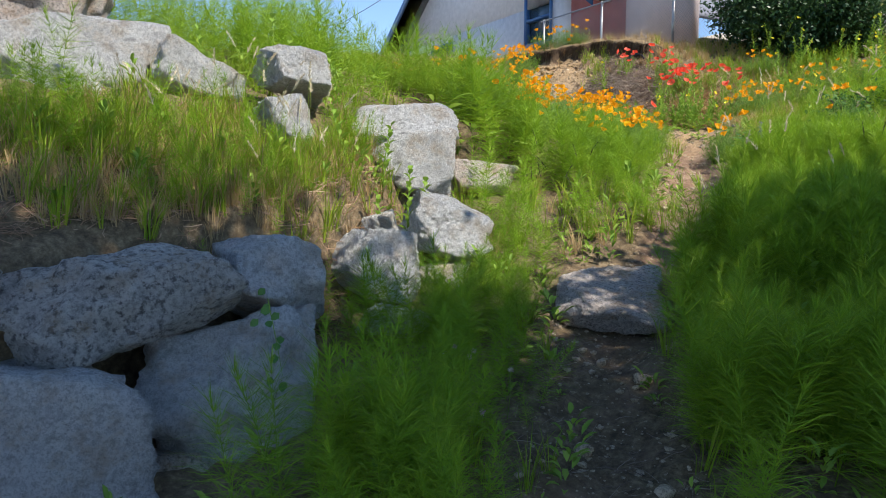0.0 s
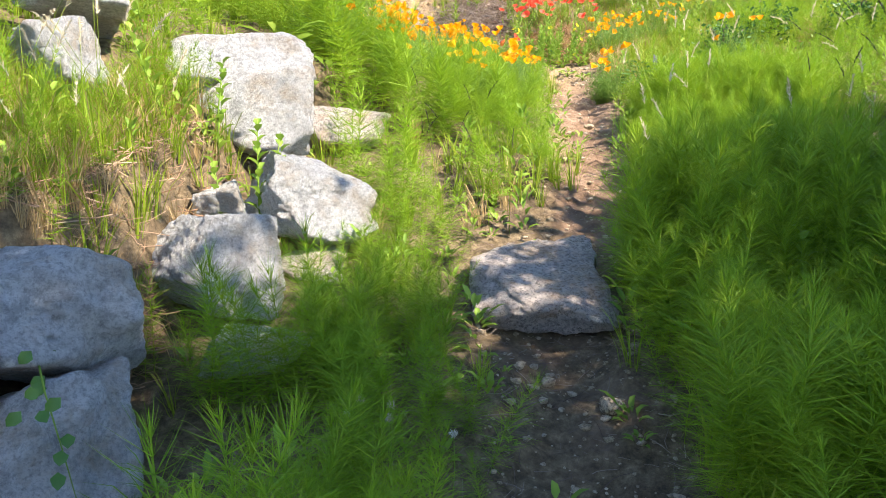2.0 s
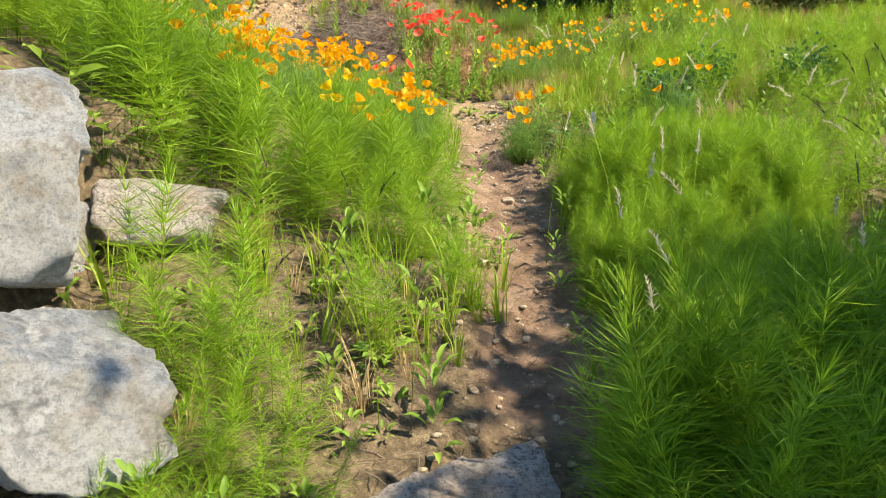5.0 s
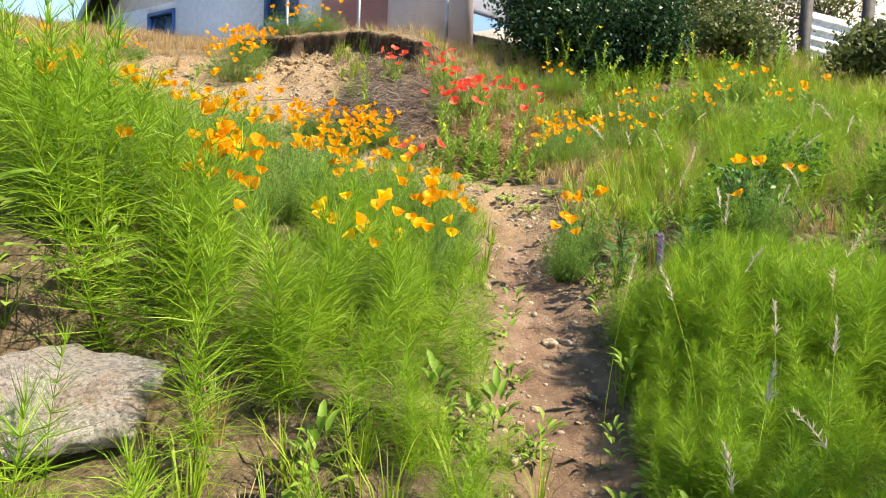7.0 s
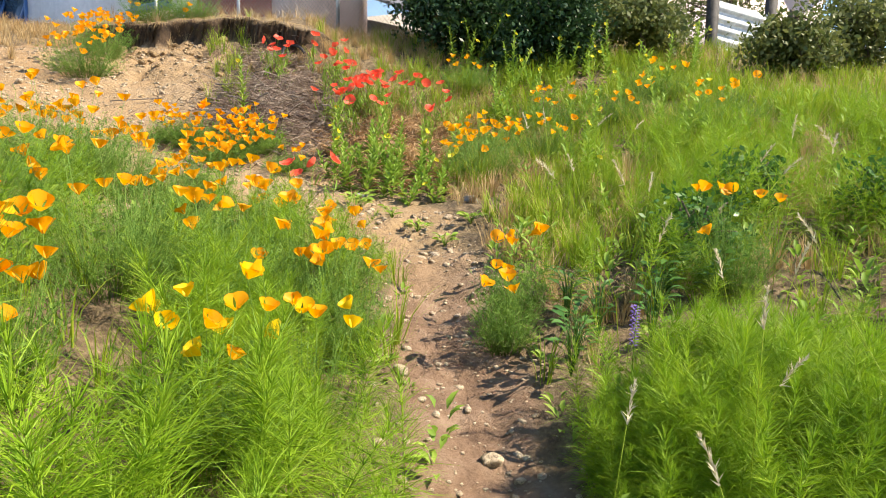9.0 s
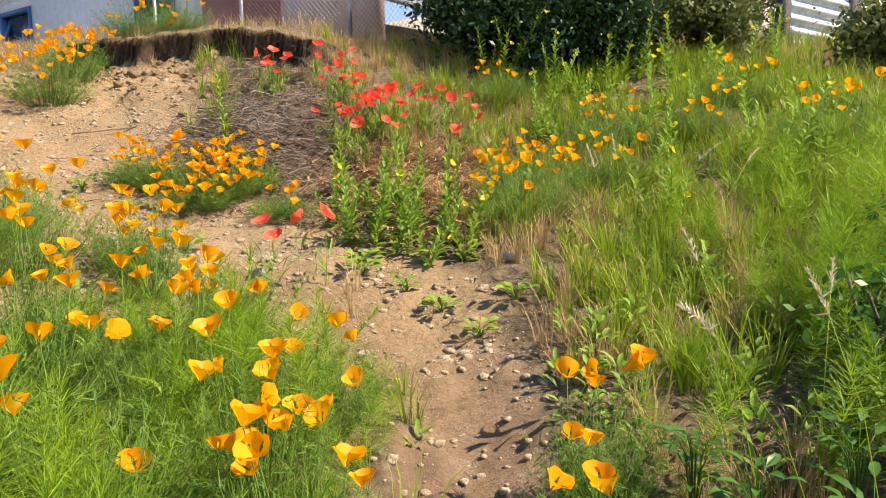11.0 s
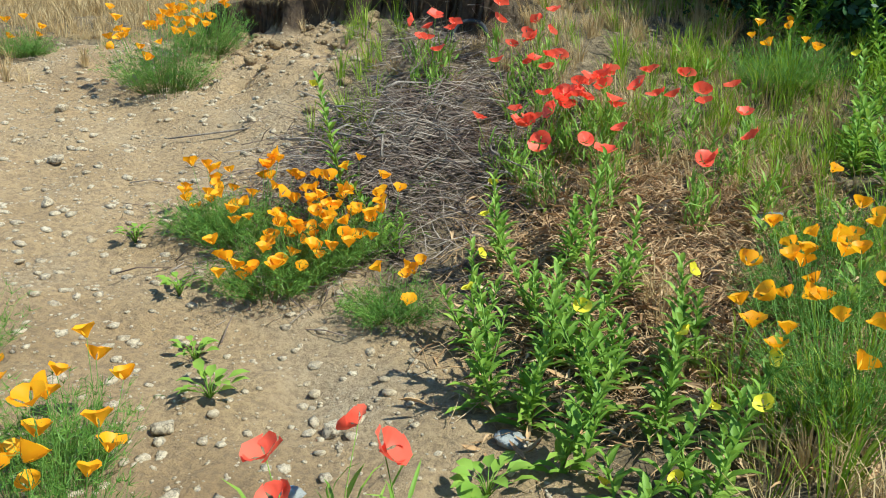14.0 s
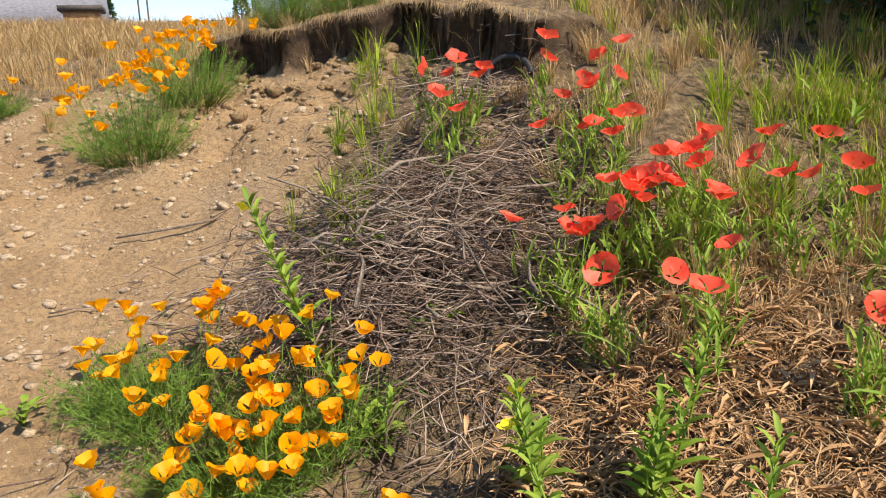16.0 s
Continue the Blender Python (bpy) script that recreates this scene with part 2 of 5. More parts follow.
def speckled(name, light, mid, dark, fleck=75.0, stain=(0.40, 0.29, 0.17), bump=0.5, strong=0.8):
    """Rough rock: pale ground, dark flecks, rusty stains and pits."""
    def build(nodes, links, shader):
        broad = noise_node(nodes, links, 3.0, 5)
        fine = noise_node(nodes, links, fleck, 3, 0.7)
        body = ramp_node(nodes, links, broad, [(0.3, mid), (0.62, light)])
        flecks = ramp_node(nodes, links, fine, [(0.36, (strong, strong, strong)), (0.49, (0, 0, 0))])
        body = mix_node(nodes, links, flecks, body, dark)
        blotch = ramp_node(nodes, links, noise_node(nodes, links, 11, 10, 0.8), [(0.39, (0.7, 0.7, 0.7)), (0.48, (0, 0, 0))])
        body = mix_node(nodes, links, blotch, body, tuple(0.62 * c for c in mid))
        rust = ramp_node(nodes, links, noise_node(nodes, links, 5.5, 6, 0.7), [(0.50, (0, 0, 0)), (0.68, (0.75, 0.75, 0.75))])
        body = mix_node(nodes, links, rust, body, stain)
        grain = ramp_node(nodes, links, noise_node(nodes, links, 46, 7, 0.8), [(0.40, tuple(0.6 * c for c in mid)), (0.53, (1, 1, 1))])
        body = mix_node(nodes, links, 0.6, body, grain, "MULTIPLY")
        links.new(body, shader.inputs["Base Color"])
        pits = noise_node(nodes, links, 16, 14, 0.86)
        bump_node(nodes, links, shader, pits, bump, 0.13)
    return material(name, build, 0.85)


granite = speckled("pale_granite", (0.86, 0.86, 0.85), (0.74, 0.74, 0.74), (0.22, 0.22, 0.23), fleck=130, bump=1.0, strong=0.42)
granite_spotted = speckled("spotted_granite", (0.76, 0.75, 0.72), (0.58, 0.57, 0.55), (0.08, 0.08, 0.09), fleck=34.0, bump=1.0)
granite_warm = speckled("warm_granite", (0.80, 0.72, 0.66), (0.66, 0.58, 0.53), (0.17, 0.155, 0.145), stain=(0.48, 0.30, 0.15), bump=0.9)
pebble = speckled("pebble", (0.60, 0.49, 0.35), (0.45, 0.35, 0.23), (0.22, 0.19, 0.16), fleck=90)


def soil_build(nodes, links, shader):
    cover = nodes.new("ShaderNodeAttribute")
    cover.attribute_name = "cover"
    broad = noise_node(nodes, links, 0.9, 5)
    grit = noise_node(nodes, links, 34, 8, 0.75)
    sand = ramp_node(nodes, links, broad, [(0.32, (0.30, 0.19, 0.09)), (0.5, (0.385, 0.26, 0.135)), (0.68, (0.37, 0.275, 0.17))])
    sand = mix_node(nodes, links, ramp_node(nodes, links, grit, [(0.40, (0.75, 0.75, 0.75)), (0.56, (0, 0, 0))]), sand, (0.19, 0.125, 0.07))
    trail = nodes.new("ShaderNodeAttribute")
    trail.attribute_name = "trail"
    loam = ramp_node(nodes, links, noise_node(nodes, links, 6, 7, 0.7), [(0.35, (0.12, 0.07, 0.042)), (0.5, (0.235, 0.145, 0.09)), (0.68, (0.34, 0.235, 0.16))])
    sand = mix_node(nodes, links, trail.outputs["Fac"], sand, loam)
    litter = ramp_node(nodes, links, noise_node(nodes, links, 21, 7, 0.75), [(0.35, (0.06, 0.042, 0.022)), (0.52, (0.17, 0.12, 0.065)), (0.70, (0.36, 0.27, 0.16))])
    body = mix_node(nodes, links, cover.outputs["Fac"], sand, litter)
    # Dark topsoil under the turf lip; the undercut's shade is put in the colour too.
    humus_shade = nodes.new("ShaderNodeAttribute")
    humus_shade.attribute_name = "humus_shade"
    shaded_topsoil = ramp_node(nodes, links, noise_node(nodes, links, 14, 6, 0.7), [(0.35, (0.030, 0.019, 0.012)), (0.65, (0.105, 0.066, 0.038))])
    links.new(mix_node(nodes, links, humus_shade.outputs["Fac"], body, shaded_topsoil), shader.inputs["Base Color"])
    bump_node(nodes, links, shader, grit, 0.85, 0.035)


soil = material("bare_soil", soil_build, 0.95)
horsetail_green = plant_material("horsetail_green", [(0.12, 0.24, 0.013), (0.215, 0.37, 0.020), (0.37, 0.50, 0.04)], 0.40)
grass_green = plant_material("grass_green", [(0.14, 0.24, 0.014), (0.24, 0.35, 0.022), (0.40, 0.45, 0.06)], 0.38)
straw = plant_material("dry_straw", [(0.34, 0.22, 0.09), (0.47, 0.33, 0.16), (0.58, 0.45, 0.25)], 0.3, 0.8)
poppy_leaf = plant_material("poppy_foliage", [(0.085, 0.18, 0.03), (0.15, 0.28, 0.045), (0.26, 0.39, 0.075)], 0.4)
weed_leaf = plant_material("weed_leaf", [(0.12, 0.22, 0.028), (0.22, 0.36, 0.048), (0.37, 0.49, 0.085)], 0.4)
dark_leaf = plant_material("dark_shrub_leaf", [(0.018, 0.045, 0.014), (0.03, 0.075, 0.025), (0.06, 0.12, 0.04)], 0.2, 0.4)
tree_leaf = plant_material("tree_leaf", [(0.03, 0.08, 0.02), (0.05, 0.11, 0.03), (0.08, 0.15, 0.04)], 0.3)
orange_petal = plant_material("orange_petal", [(0.92, 0.31, 0.005), (0.95, 0.41, 0.008), (0.96, 0.51, 0.015)], 0.45, 0.5)
yellow_orange_petal = plant_material("golden_petal", [(0.94, 0.48, 0.008), (0.95, 0.56, 0.01), (0.96, 0.64, 0.02)], 0.4, 0.5)
red_petal = plant_material("red_petal", [(0.86, 0.075, 0.04), (0.93, 0.12, 0.07), (0.95, 0.19, 0.12)], 0.4, 0.5)
yellow_petal = plant_material("yellow_petal", [(0.80, 0.66, 0.03), (0.85, 0.72, 0.05), (0.88, 0.78, 0.1)], 0.4, 0.5)
pink_petal = plant_material("pink_petal", [(0.55, 0.28, 0.42), (0.62, 0.38, 0.5), (0.7, 0.5, 0.6)], 0.4, 0.6)
bark = speckled("bark", (0.20, 0.16, 0.12), (0.12, 0.095, 0.07), (0.06, 0.05, 0.04), 60, (0.16, 0.13, 0.09))
twig_brown = plant_material("dead_twig", [(0.07, 0.042, 0.032), (0.19, 0.135, 0.105), (0.46, 0.38, 0.30)], 0.0, 0.85)
needle_brown = plant_material("fallen_needle", [(0.24, 0.13, 0.06), (0.42, 0.26, 0.13), (0.58, 0.42, 0.25)], 0.1, 0.85)
ear_tan = plant_material("grass_ear", [(0.50, 0.42, 0.28), (0.64, 0.55, 0.38), (0.76, 0.68, 0.50)], 0.3, 0.8)

dark_green = plant_material("ivy_leaf", [(0.03, 0.09, 0.02), (0.06, 0.16, 0.03), (0.11, 0.24, 0.05)], 0.3, 0.4)
olive_leaf = plant_material("olive_leaf", [(0.07, 0.10, 0.025), (0.13, 0.16, 0.045), (0.24, 0.25, 0.09)], 0.3)
dark_stem = plant_material("dark_spike", [(0.03, 0.04, 0.02), (0.06, 0.06, 0.035), (0.11, 0.09, 0.06)], 0.1, 0.8)
white_petal = plant_material("white_petal", [(0.6, 0.56, 0.5), (0.7, 0.66, 0.6), (0.78, 0.75, 0.7)], 0.4, 0.6)
purple_petal = plant_material("purple_petal", [(0.2, 0.13, 0.4), (0.27, 0.18, 0.5), (0.36, 0.27, 0.6)], 0.4, 0.6)
pale_branch = speckled("dead_branch_wood", (0.36, 0.30, 0.24), (0.24, 0.19, 0.15), (0.12, 0.09, 0.07), 60, (0.2, 0.14, 0.1))
straw_red = plant_material("pink_straw", [(0.22, 0.12, 0.07), (0.40, 0.25, 0.16), (0.55, 0.40, 0.28)], 0.2, 0.85)
soil_clod = speckled("earth_clod", (0.54, 0.38, 0.20), (0.44, 0.30, 0.15), (0.28, 0.18, 0.10), 50, (0.36, 0.22, 0.11), 0.8)

# ---- ground: one sheet, fine where one walks, coarse to the horizon ----
def steps(near_lo, near_hi, fine, far):
    mid = np.arange(near_lo, near_hi, fine)
    grow = fine * 1.22 ** np.arange(1, 60)
    out = np.cumsum(grow)
    out = out[out < far]
    return np.concatenate([near_lo - out[::-1], mid, mid[-1] + out])


def ground_height(x, y):
    z = land(x, y)
    near = (np.abs(x) < 7) & (y > -3) & (y < 18)
    rough = np.zeros_like(z)
    for i in np.nonzero(near.ravel())[0]:
        px, py = x.ravel()[i], y.ravel()[i]
        rough.ravel()[i] = 0.045 * noise.noise((px * 2.2, py * 2.2, 0)) + 0.026 * noise.noise((px * 7, py * 7, 3)) + (0.020 + 0.016 * (py < 9)) * noise.noise((px * 13, py * 13, 5))
    return z + rough


gx, gy = np.meshgrid(steps(-3.2, 3.6, 0.045, 900), steps(0.8, 14.2, 0.045, 900), indexing="ij")
gz = ground_height(gx, gy)
side = gx - path_x(gy)
bare = np.exp(-(side / 0.27) ** 4) * smooth(4.2, 5.0, gy) * (1 - smooth(8.8, 9.6, gy))
# Lower path: more of the litter colour, which also darkens its shaded ground.
bare = np.maximum(bare, 0.34 * np.exp(-(side / 0.32) ** 4) * (1 - smooth(4.2, 5.0, gy)))
open_x = np.interp(gy, [8.0, 9.0, 10.0, 11.0, 12.0, 13.3], [1.35, 1.5, 0.9, 0.1, -0.05, 0.2])
open_l = np.interp(gy, [7.8, 8.4, 9.2, 11.0, 13.0, 14.0], [0.5, -1.4, -3.2, -4.0, -2.6, -1.4])
bare = np.maximum(bare, smooth(open_x + 0.2, open_x - 0.1, gx) * smooth(open_l - 0.2, open_l + 0.2, gx) * smooth(7.8, 8.5, gy) * (1 - smooth(0.0, 0.1, gy - brow_y(gx))))
patchy = np.zeros_like(gx)
near_p = (np.abs(gx) < 6) & (gy > 0) & (gy < 15)
patchy[near_p] = [0.5 * noise.noise((a * 2.6, b * 2.6, 8)) + 0.35 * noise.noise((a * 8, b * 8, 2)) for a, b in zip(gx[near_p], gy[near_p])]
cover_v = np.clip(1 - smooth(0.25, 0.75, bare + 0.55 * patchy), 0, 1)
trail_v = 1 - smooth(7.2, 8.8, gy)
lip = smooth(0.0, 0.05, gy - brow_y(gx)) * (1 - smooth(0.1, 0.35, gy - brow_y(gx))) * brow_gate(gx)
# Band along the broken edge, darkened for topsoil and the overhang's shade.
humus_shade_v = brow_gate(gx) * smooth(-0.10, -0.02, gy - brow_y(gx)) * (1 - smooth(0.06, 0.14, gy - brow_y(gx)))


def on_ground(x, y):
    """The height of the finished ground, clods and all."""
    ax, ay = gx[:, 0], gy[0]
    i = np.clip(np.searchsorted(ax, x) - 1, 0, len(ax) - 2)
    j = np.clip(np.searchsorted(ay, y) - 1, 0, len(ay) - 2)
    u, v = (x - ax[i]) / (ax[i + 1] - ax[i]), (y - ay[j]) / (ay[j + 1] - ay[j])
    return gz[i, j] * (1 - u) * (1 - v) + gz[i + 1, j] * u * (1 - v) + gz[i, j + 1] * (1 - u) * v + gz[i + 1, j + 1] * u * v


ny = gy.shape[1]
ii, jj = np.meshgrid(np.arange(gx.shape[0] - 1), np.arange(ny - 1), indexing="ij")
c0 = ii * ny + jj
ground_tris = np.concatenate([np.stack([c0, c0 + ny, c0 + ny + 1], -1).reshape(-1, 3), np.stack([c0, c0 + ny + 1, c0 + 1], -1).reshape(-1, 3)])
ground_mesh = mesh_of("ground", np.stack([gx, gy - 0.17 * lip, gz], -1), ground_tris, soil, True)
ground_mesh.attributes.new("cover", "FLOAT", "POINT").data.foreach_set("value", cover_v.ravel().astype(np.float32))
ground_mesh.attributes.new("humus_shade", "FLOAT", "POINT").data.foreach_set("value", humus_shade_v.ravel().astype(np.float32))
ground_mesh.attributes.new("trail", "FLOAT", "POINT").data.foreach_set("value", trail_v.ravel().astype(np.float32))
ground = tagged(new("ground", ground_mesh), "sloping hillside of sandy soil, bare along the path", "ground", kind="structure")

# ---- boulders ----
def boulder_mesh(name, size, seed, mat, detail=4, sharp=13):
    """A split stone: flat broken faces that meet in worn edges, chipped and roughened."""
    r = np.random.default_rng(seed)
    bm = bmesh.new()
    bmesh.ops.create_icosphere(bm, subdivisions=detail, radius=1.0)
    u = unit(np.array([p.co[:] for p in bm.verts]))
    faces = [unit(np.eye(3)[k % 3] * (1 if k < 3 else -1) + r.normal(0, 0.20, 3)) for k in range(6)]
    reach = list(r.uniform(0.80, 1.0, 6))
    for _ in range(sharp):
        n = unit(r.choice([-1, 1], 3) * r.uniform(0.25, 1.0, 3))
        faces.append(n)
        reach.append(r.uniform(0.98, 1.26))
    toward = np.maximum(u @ np.array(faces).T, 1e-3) / np.array(reach)
    v = u / ((toward ** 44).sum(1) ** (1 / 44))[:, None]
    half = np.array(size) / 2
    v = (v - (v.max(0) + v.min(0)) / 2)
    v = v / np.abs(v).max(0) * half
    pitch = 0.45 / max(size)
    for k, p in enumerate(bm.verts):
        q = Vector(v[k] * pitch + seed)
        chip = max(noise.noise(q * 7.0) - 0.12, 0)
        crack = max(0.05 - abs(noise.noise(q * 2.6 + Vector((7, 0, 3)))), 0) * (noise.noise(q * 1.7) > -0.1)
        step = noise.noise(q * 5.0 + Vector((3, 1, 9)))
        out = noise.noise(q * 3.0) * 0.09 - chip * 0.26 - crack * 1.1 + round(step * 5) / 5 * 0.045 + noise.noise(q * 15.0) * 0.055 + noise.noise(q * 34.0) * 0.05 + noise.noise(q * 75.0) * 0.026
        p.co = Vector(v[k]) * (1 + out)
    me = bpy.data.meshes.new(name)
    bm.to_mesh(me)
    bm.free()
    me.polygons.foreach_set("use_smooth", np.ones(len(me.polygons), bool))
    me.materials.append(mat)
    return me


# middle, size along the wall, across it and up, turn and tip in degrees
BOULDERS = [
    ("spotted grey granite boulder, flecked dark", granite_spotted, (-1.80, 2.50, 1.21), (0.80, 0.58, 0.40), 40, -12),
    ("large blue-grey granite boulder, low in the wall", granite, (-2.14, 1.94, 0.78), (1.30, 0.80, 0.76), 40, 12),
    ("smooth pale wedge-shaped boulder with a flat top", granite, (-1.38, 3.05, 1.27), (0.54, 0.56, 0.36), 45, 14),
    ("rounded grey boulder with rust stains and ivy", granite, (-1.44, 2.72, 0.80), (0.80, 0.64, 0.58), 45, -6),
    ("flat dark-faced slab of granite", granite_spotted, (-2.40, 2.00, 1.33), (0.80, 0.66, 0.42), 40, 5),
    ("low mossy boulder half under horsetail", granite_warm, (-1.42, 2.50, 0.50), (0.86, 0.5, 0.34), 40, 0),
    ("dark footing boulder under the wall", granite_spotted, (-1.86, 1.80, 0.42), (0.9, 0.6, 0.36), 35, 0),
    ("grey-green upright boulder on the terrace edge", granite, (-1.13, 3.85, 1.25), (0.52, 0.42, 0.38), 20, 8),
    ("sunlit white boulder with a slanted face", granite, (-0.86, 4.40, 1.41), (0.56, 0.46, 0.38), 15, 18),
    ("small round grey stone between larger boulders", granite, (-1.22, 4.24, 1.43), (0.23, 0.26, 0.24), 0, 0),
    ("small tan ledge stone beside a boulder", granite_warm, (-0.84, 4.22, 1.16), (0.3, 0.3, 0.16), 0, 0),
    ("bluish boulder sunk in the undergrowth", granite, (-0.94, 3.50, 0.99), (0.38, 0.40, 0.17), 10, 6),
    ("flat stepping slab lying across the path", granite_warm, (0.14, 4.07, 1.08), (0.60, 0.68, 0.17), -2, 3),
    ("squared boulder with an orange-stained flat top", granite_warm, (-0.81, 5.56, 1.75), (0.54, 0.42, 0.30), 8, 4),
    ("rough grey boulder beside the squared one", granite, (-1.25, 5.50, 1.62), (0.50, 0.46, 0.44), 0, 0),
    ("white boulder at the top of the wall's end", granite, (-1.36, 5.95, 2.04), (0.46, 0.44, 0.36), 20, 0),
    ("bluish boulder low beside dry grass", granite, (-0.92, 4.78, 1.40), (0.36, 0.4, 0.34), 10, 0),
    ("bright white boulder behind leafy shoots", granite, (-1.31, 5.05, 2.11), (0.74, 0.50, 0.36), 25, -6),
    ("pale boulder under the bright white one", granite, (-1.27, 4.92, 1.82), (0.64, 0.50, 0.46), 20, 0),
    ("long white boulder of the upper wall", granite, (-3.2, 4.00, 2.45), (1.04, 0.6, 0.50), 32, 5),
    ("white boulder at the corner of the upper wall", granite, (-3.85, 3.62, 2.44), (0.8, 0.6, 0.42), 32, 0),
    ("white boulder with a mossy cleft", granite, (-2.52, 4.32, 2.41), (0.56, 0.5, 0.30), 38, 8),
    ("low pale boulder in the upper wall", granite, (-1.93, 4.54, 2.42), (0.50, 0.5, 0.28), 40, 5),
    ("pale boulder behind the grasses", granite, (-2.92, 3.74, 2.12), (0.60, 0.5, 0.40), 32, 0),
    ("small pale boulder half hidden by horsetail", granite, (-1.85, 4.20, 2.08), (0.34, 0.35, 0.32), 38, 0),
    ("pale boulder low in the upper wall", granite, (-3.2, 3.36, 2.02), (0.6, 0.5, 0.36), 32, 0),
    ("big block of tan rock on the upper wall", granite_warm, (-3.80, 4.35, 3.02), (1.3, 0.8, 0.8), 32, 0),
]
for n, (label, mat, middle, size, turn, tip) in enumerate(BOULDERS):
    stone = new("boulder", boulder_mesh("boulder", tuple(1.06 * v for v in size), 11 + n, mat, 6 if n in (0, 1, 2, 3, 4, 7, 8, 12) else 5, 9))
    stone.matrix_world = pose(*middle, 19 if n == 12 else -15 if n < 6 else tip * 0.4 - 6, tip, turn)
    tagged(stone, label, "boulder", "stones of the dry wall")

# ---- the house on the top ----
def plain(name, colour, rough=0.7, scale=6.0, vary=0.12, bump=0.15, metal=0.0):
    def build(nodes, links, shader):
        lo, hi = tuple(c * (1 - vary) for c in colour), tuple(min(1, c * (1 + vary)) for c in colour)
        stain = noise_node(nodes, links, scale, 6, 0.65)
        links.new(ramp_node(nodes, links, stain, [(0.3, lo), (0.7, hi)]), shader.inputs["Base Color"])
        shader.inputs["Metallic"].default_value = metal
        bump_node(nodes, links, shader, noise_node(nodes, links, scale * 14, 4), bump, 0.01)
    return material(name, build, rough)


render_white = plain("painted_render", (0.74, 0.70, 0.68))
render_pink = plain("pinkish_render", (0.66, 0.56, 0.55))
red_paint = plain("red_painted_board", (0.36, 0.10, 0.08), 0.7, 3, 0.25)
blue_paint = plain("blue_window_paint", (0.045, 0.13, 0.30), 0.4)
cream_paint = plain("cream_soffit", (0.62, 0.50, 0.30))
roof_grey = plain("grey_roofing", (0.17, 0.18, 0.21), 0.8, 8, 0.3)
white_paint = plain("white_paint", (0.80, 0.79, 0.76), 0.5)
galvanised = plain("galvanised_wire", (0.34, 0.35, 0.36), 0.45, 20, 0.15, 0.1, 0.6)
weathered = plain("weathered_white_sheet", (0.68, 0.68, 0.67), 0.6, 9, 0.3, 0.3)
dark_wood = plain("dark_old_timber", (0.06, 0.055, 0.05), 0.8, 14, 0.4, 0.4)
brown_wood = plain("brown_boards", (0.30, 0.16, 0.08), 0.7, 10, 0.3, 0.4)
red_roof = plain("red_roof_tile", (0.36, 0.15, 0.10), 0.8, 8, 0.3)
rubber = plain("black_rubber", (0.02, 0.02, 0.022), 0.6, 20, 0.3)


def glass_build(nodes, links, shader):
    shader.inputs["Base Color"].default_value = (0.05, 0.09, 0.13, 1)
    shader.inputs["Specular IOR Level"].default_value = 0.8


window_glass = material("window_glass", glass_build, 0.06)

HOUSE_U = np.array([-0.6606, 0.7507])            # along the gable wall
HOUSE_TURN = math.degrees(math.atan2(HOUSE_U[1], HOUSE_U[0]))
house = thing("house", -0.15, 18.5, 4.7, "pale rendered house with blue windows and a red-painted wall", "house")
house.rotation_euler = (0, 0, radians(HOUSE_TURN))
# local x runs along the wall, local +y faces the slope, z from the base at 4.7


def wall_with_holes(lo, hi, height, thick, holes):
    g = Geo()
    xs = sorted({lo, hi, *[h[0] for h in holes], *[h[1] for h in holes]})
    for a, b in zip(xs, xs[1:]):
        spans, z = [], 0.0
        for h in sorted((h for h in holes if h[0] <= a and b <= h[1]), key=lambda h: h[2]):
            spans.append((z, h[2]))
            z = h[3]
        spans.append((z, height))
        for z0, z1 in spans:
            g.box((a, -thick, z0), (b, 0, z1))
    return g


HOLES = [(6.3, 7.7, 0.22, 1.72), (1.2, 2.4, 0.85, 2.35)]
part("wall", wall_with_holes(0.42, 9.9, 1.9, 0.25, HOLES), render_white, house)
gable = Geo().add([(9.9, 0, 1.9), (0.42, 0, 1.9), (5.1, 0, 5.5), (9.9, -0.25, 1.9), (0.42, -0.25, 1.9), (5.1, -0.25, 5.5)],
                  [(0, 1, 2), (3, 5, 4), (0, 2, 5), (0, 5, 3), (1, 4, 5), (1, 5, 2), (0, 3, 4), (0, 4, 1)])
part("gable", gable, render_white, house)
part("end_wall", Geo().box((9.65, -7, 0), (9.9, -0.25, 1.9)), render_white, house)
part("back_wall", Geo().box((-3.3, -7.25, 0), (9.9, -7, 1.9)), render_white, house)
part("red_wall", Geo().box((-1.5, -0.25, 0), (0.42, 0.02, 3.6)), red_paint, house, "red-painted boarded wall beside the windows")
part("pink_wall", Geo().box((-3.4, -0.25, 0), (-1.5, 0, 3.4)), render_pink, house)
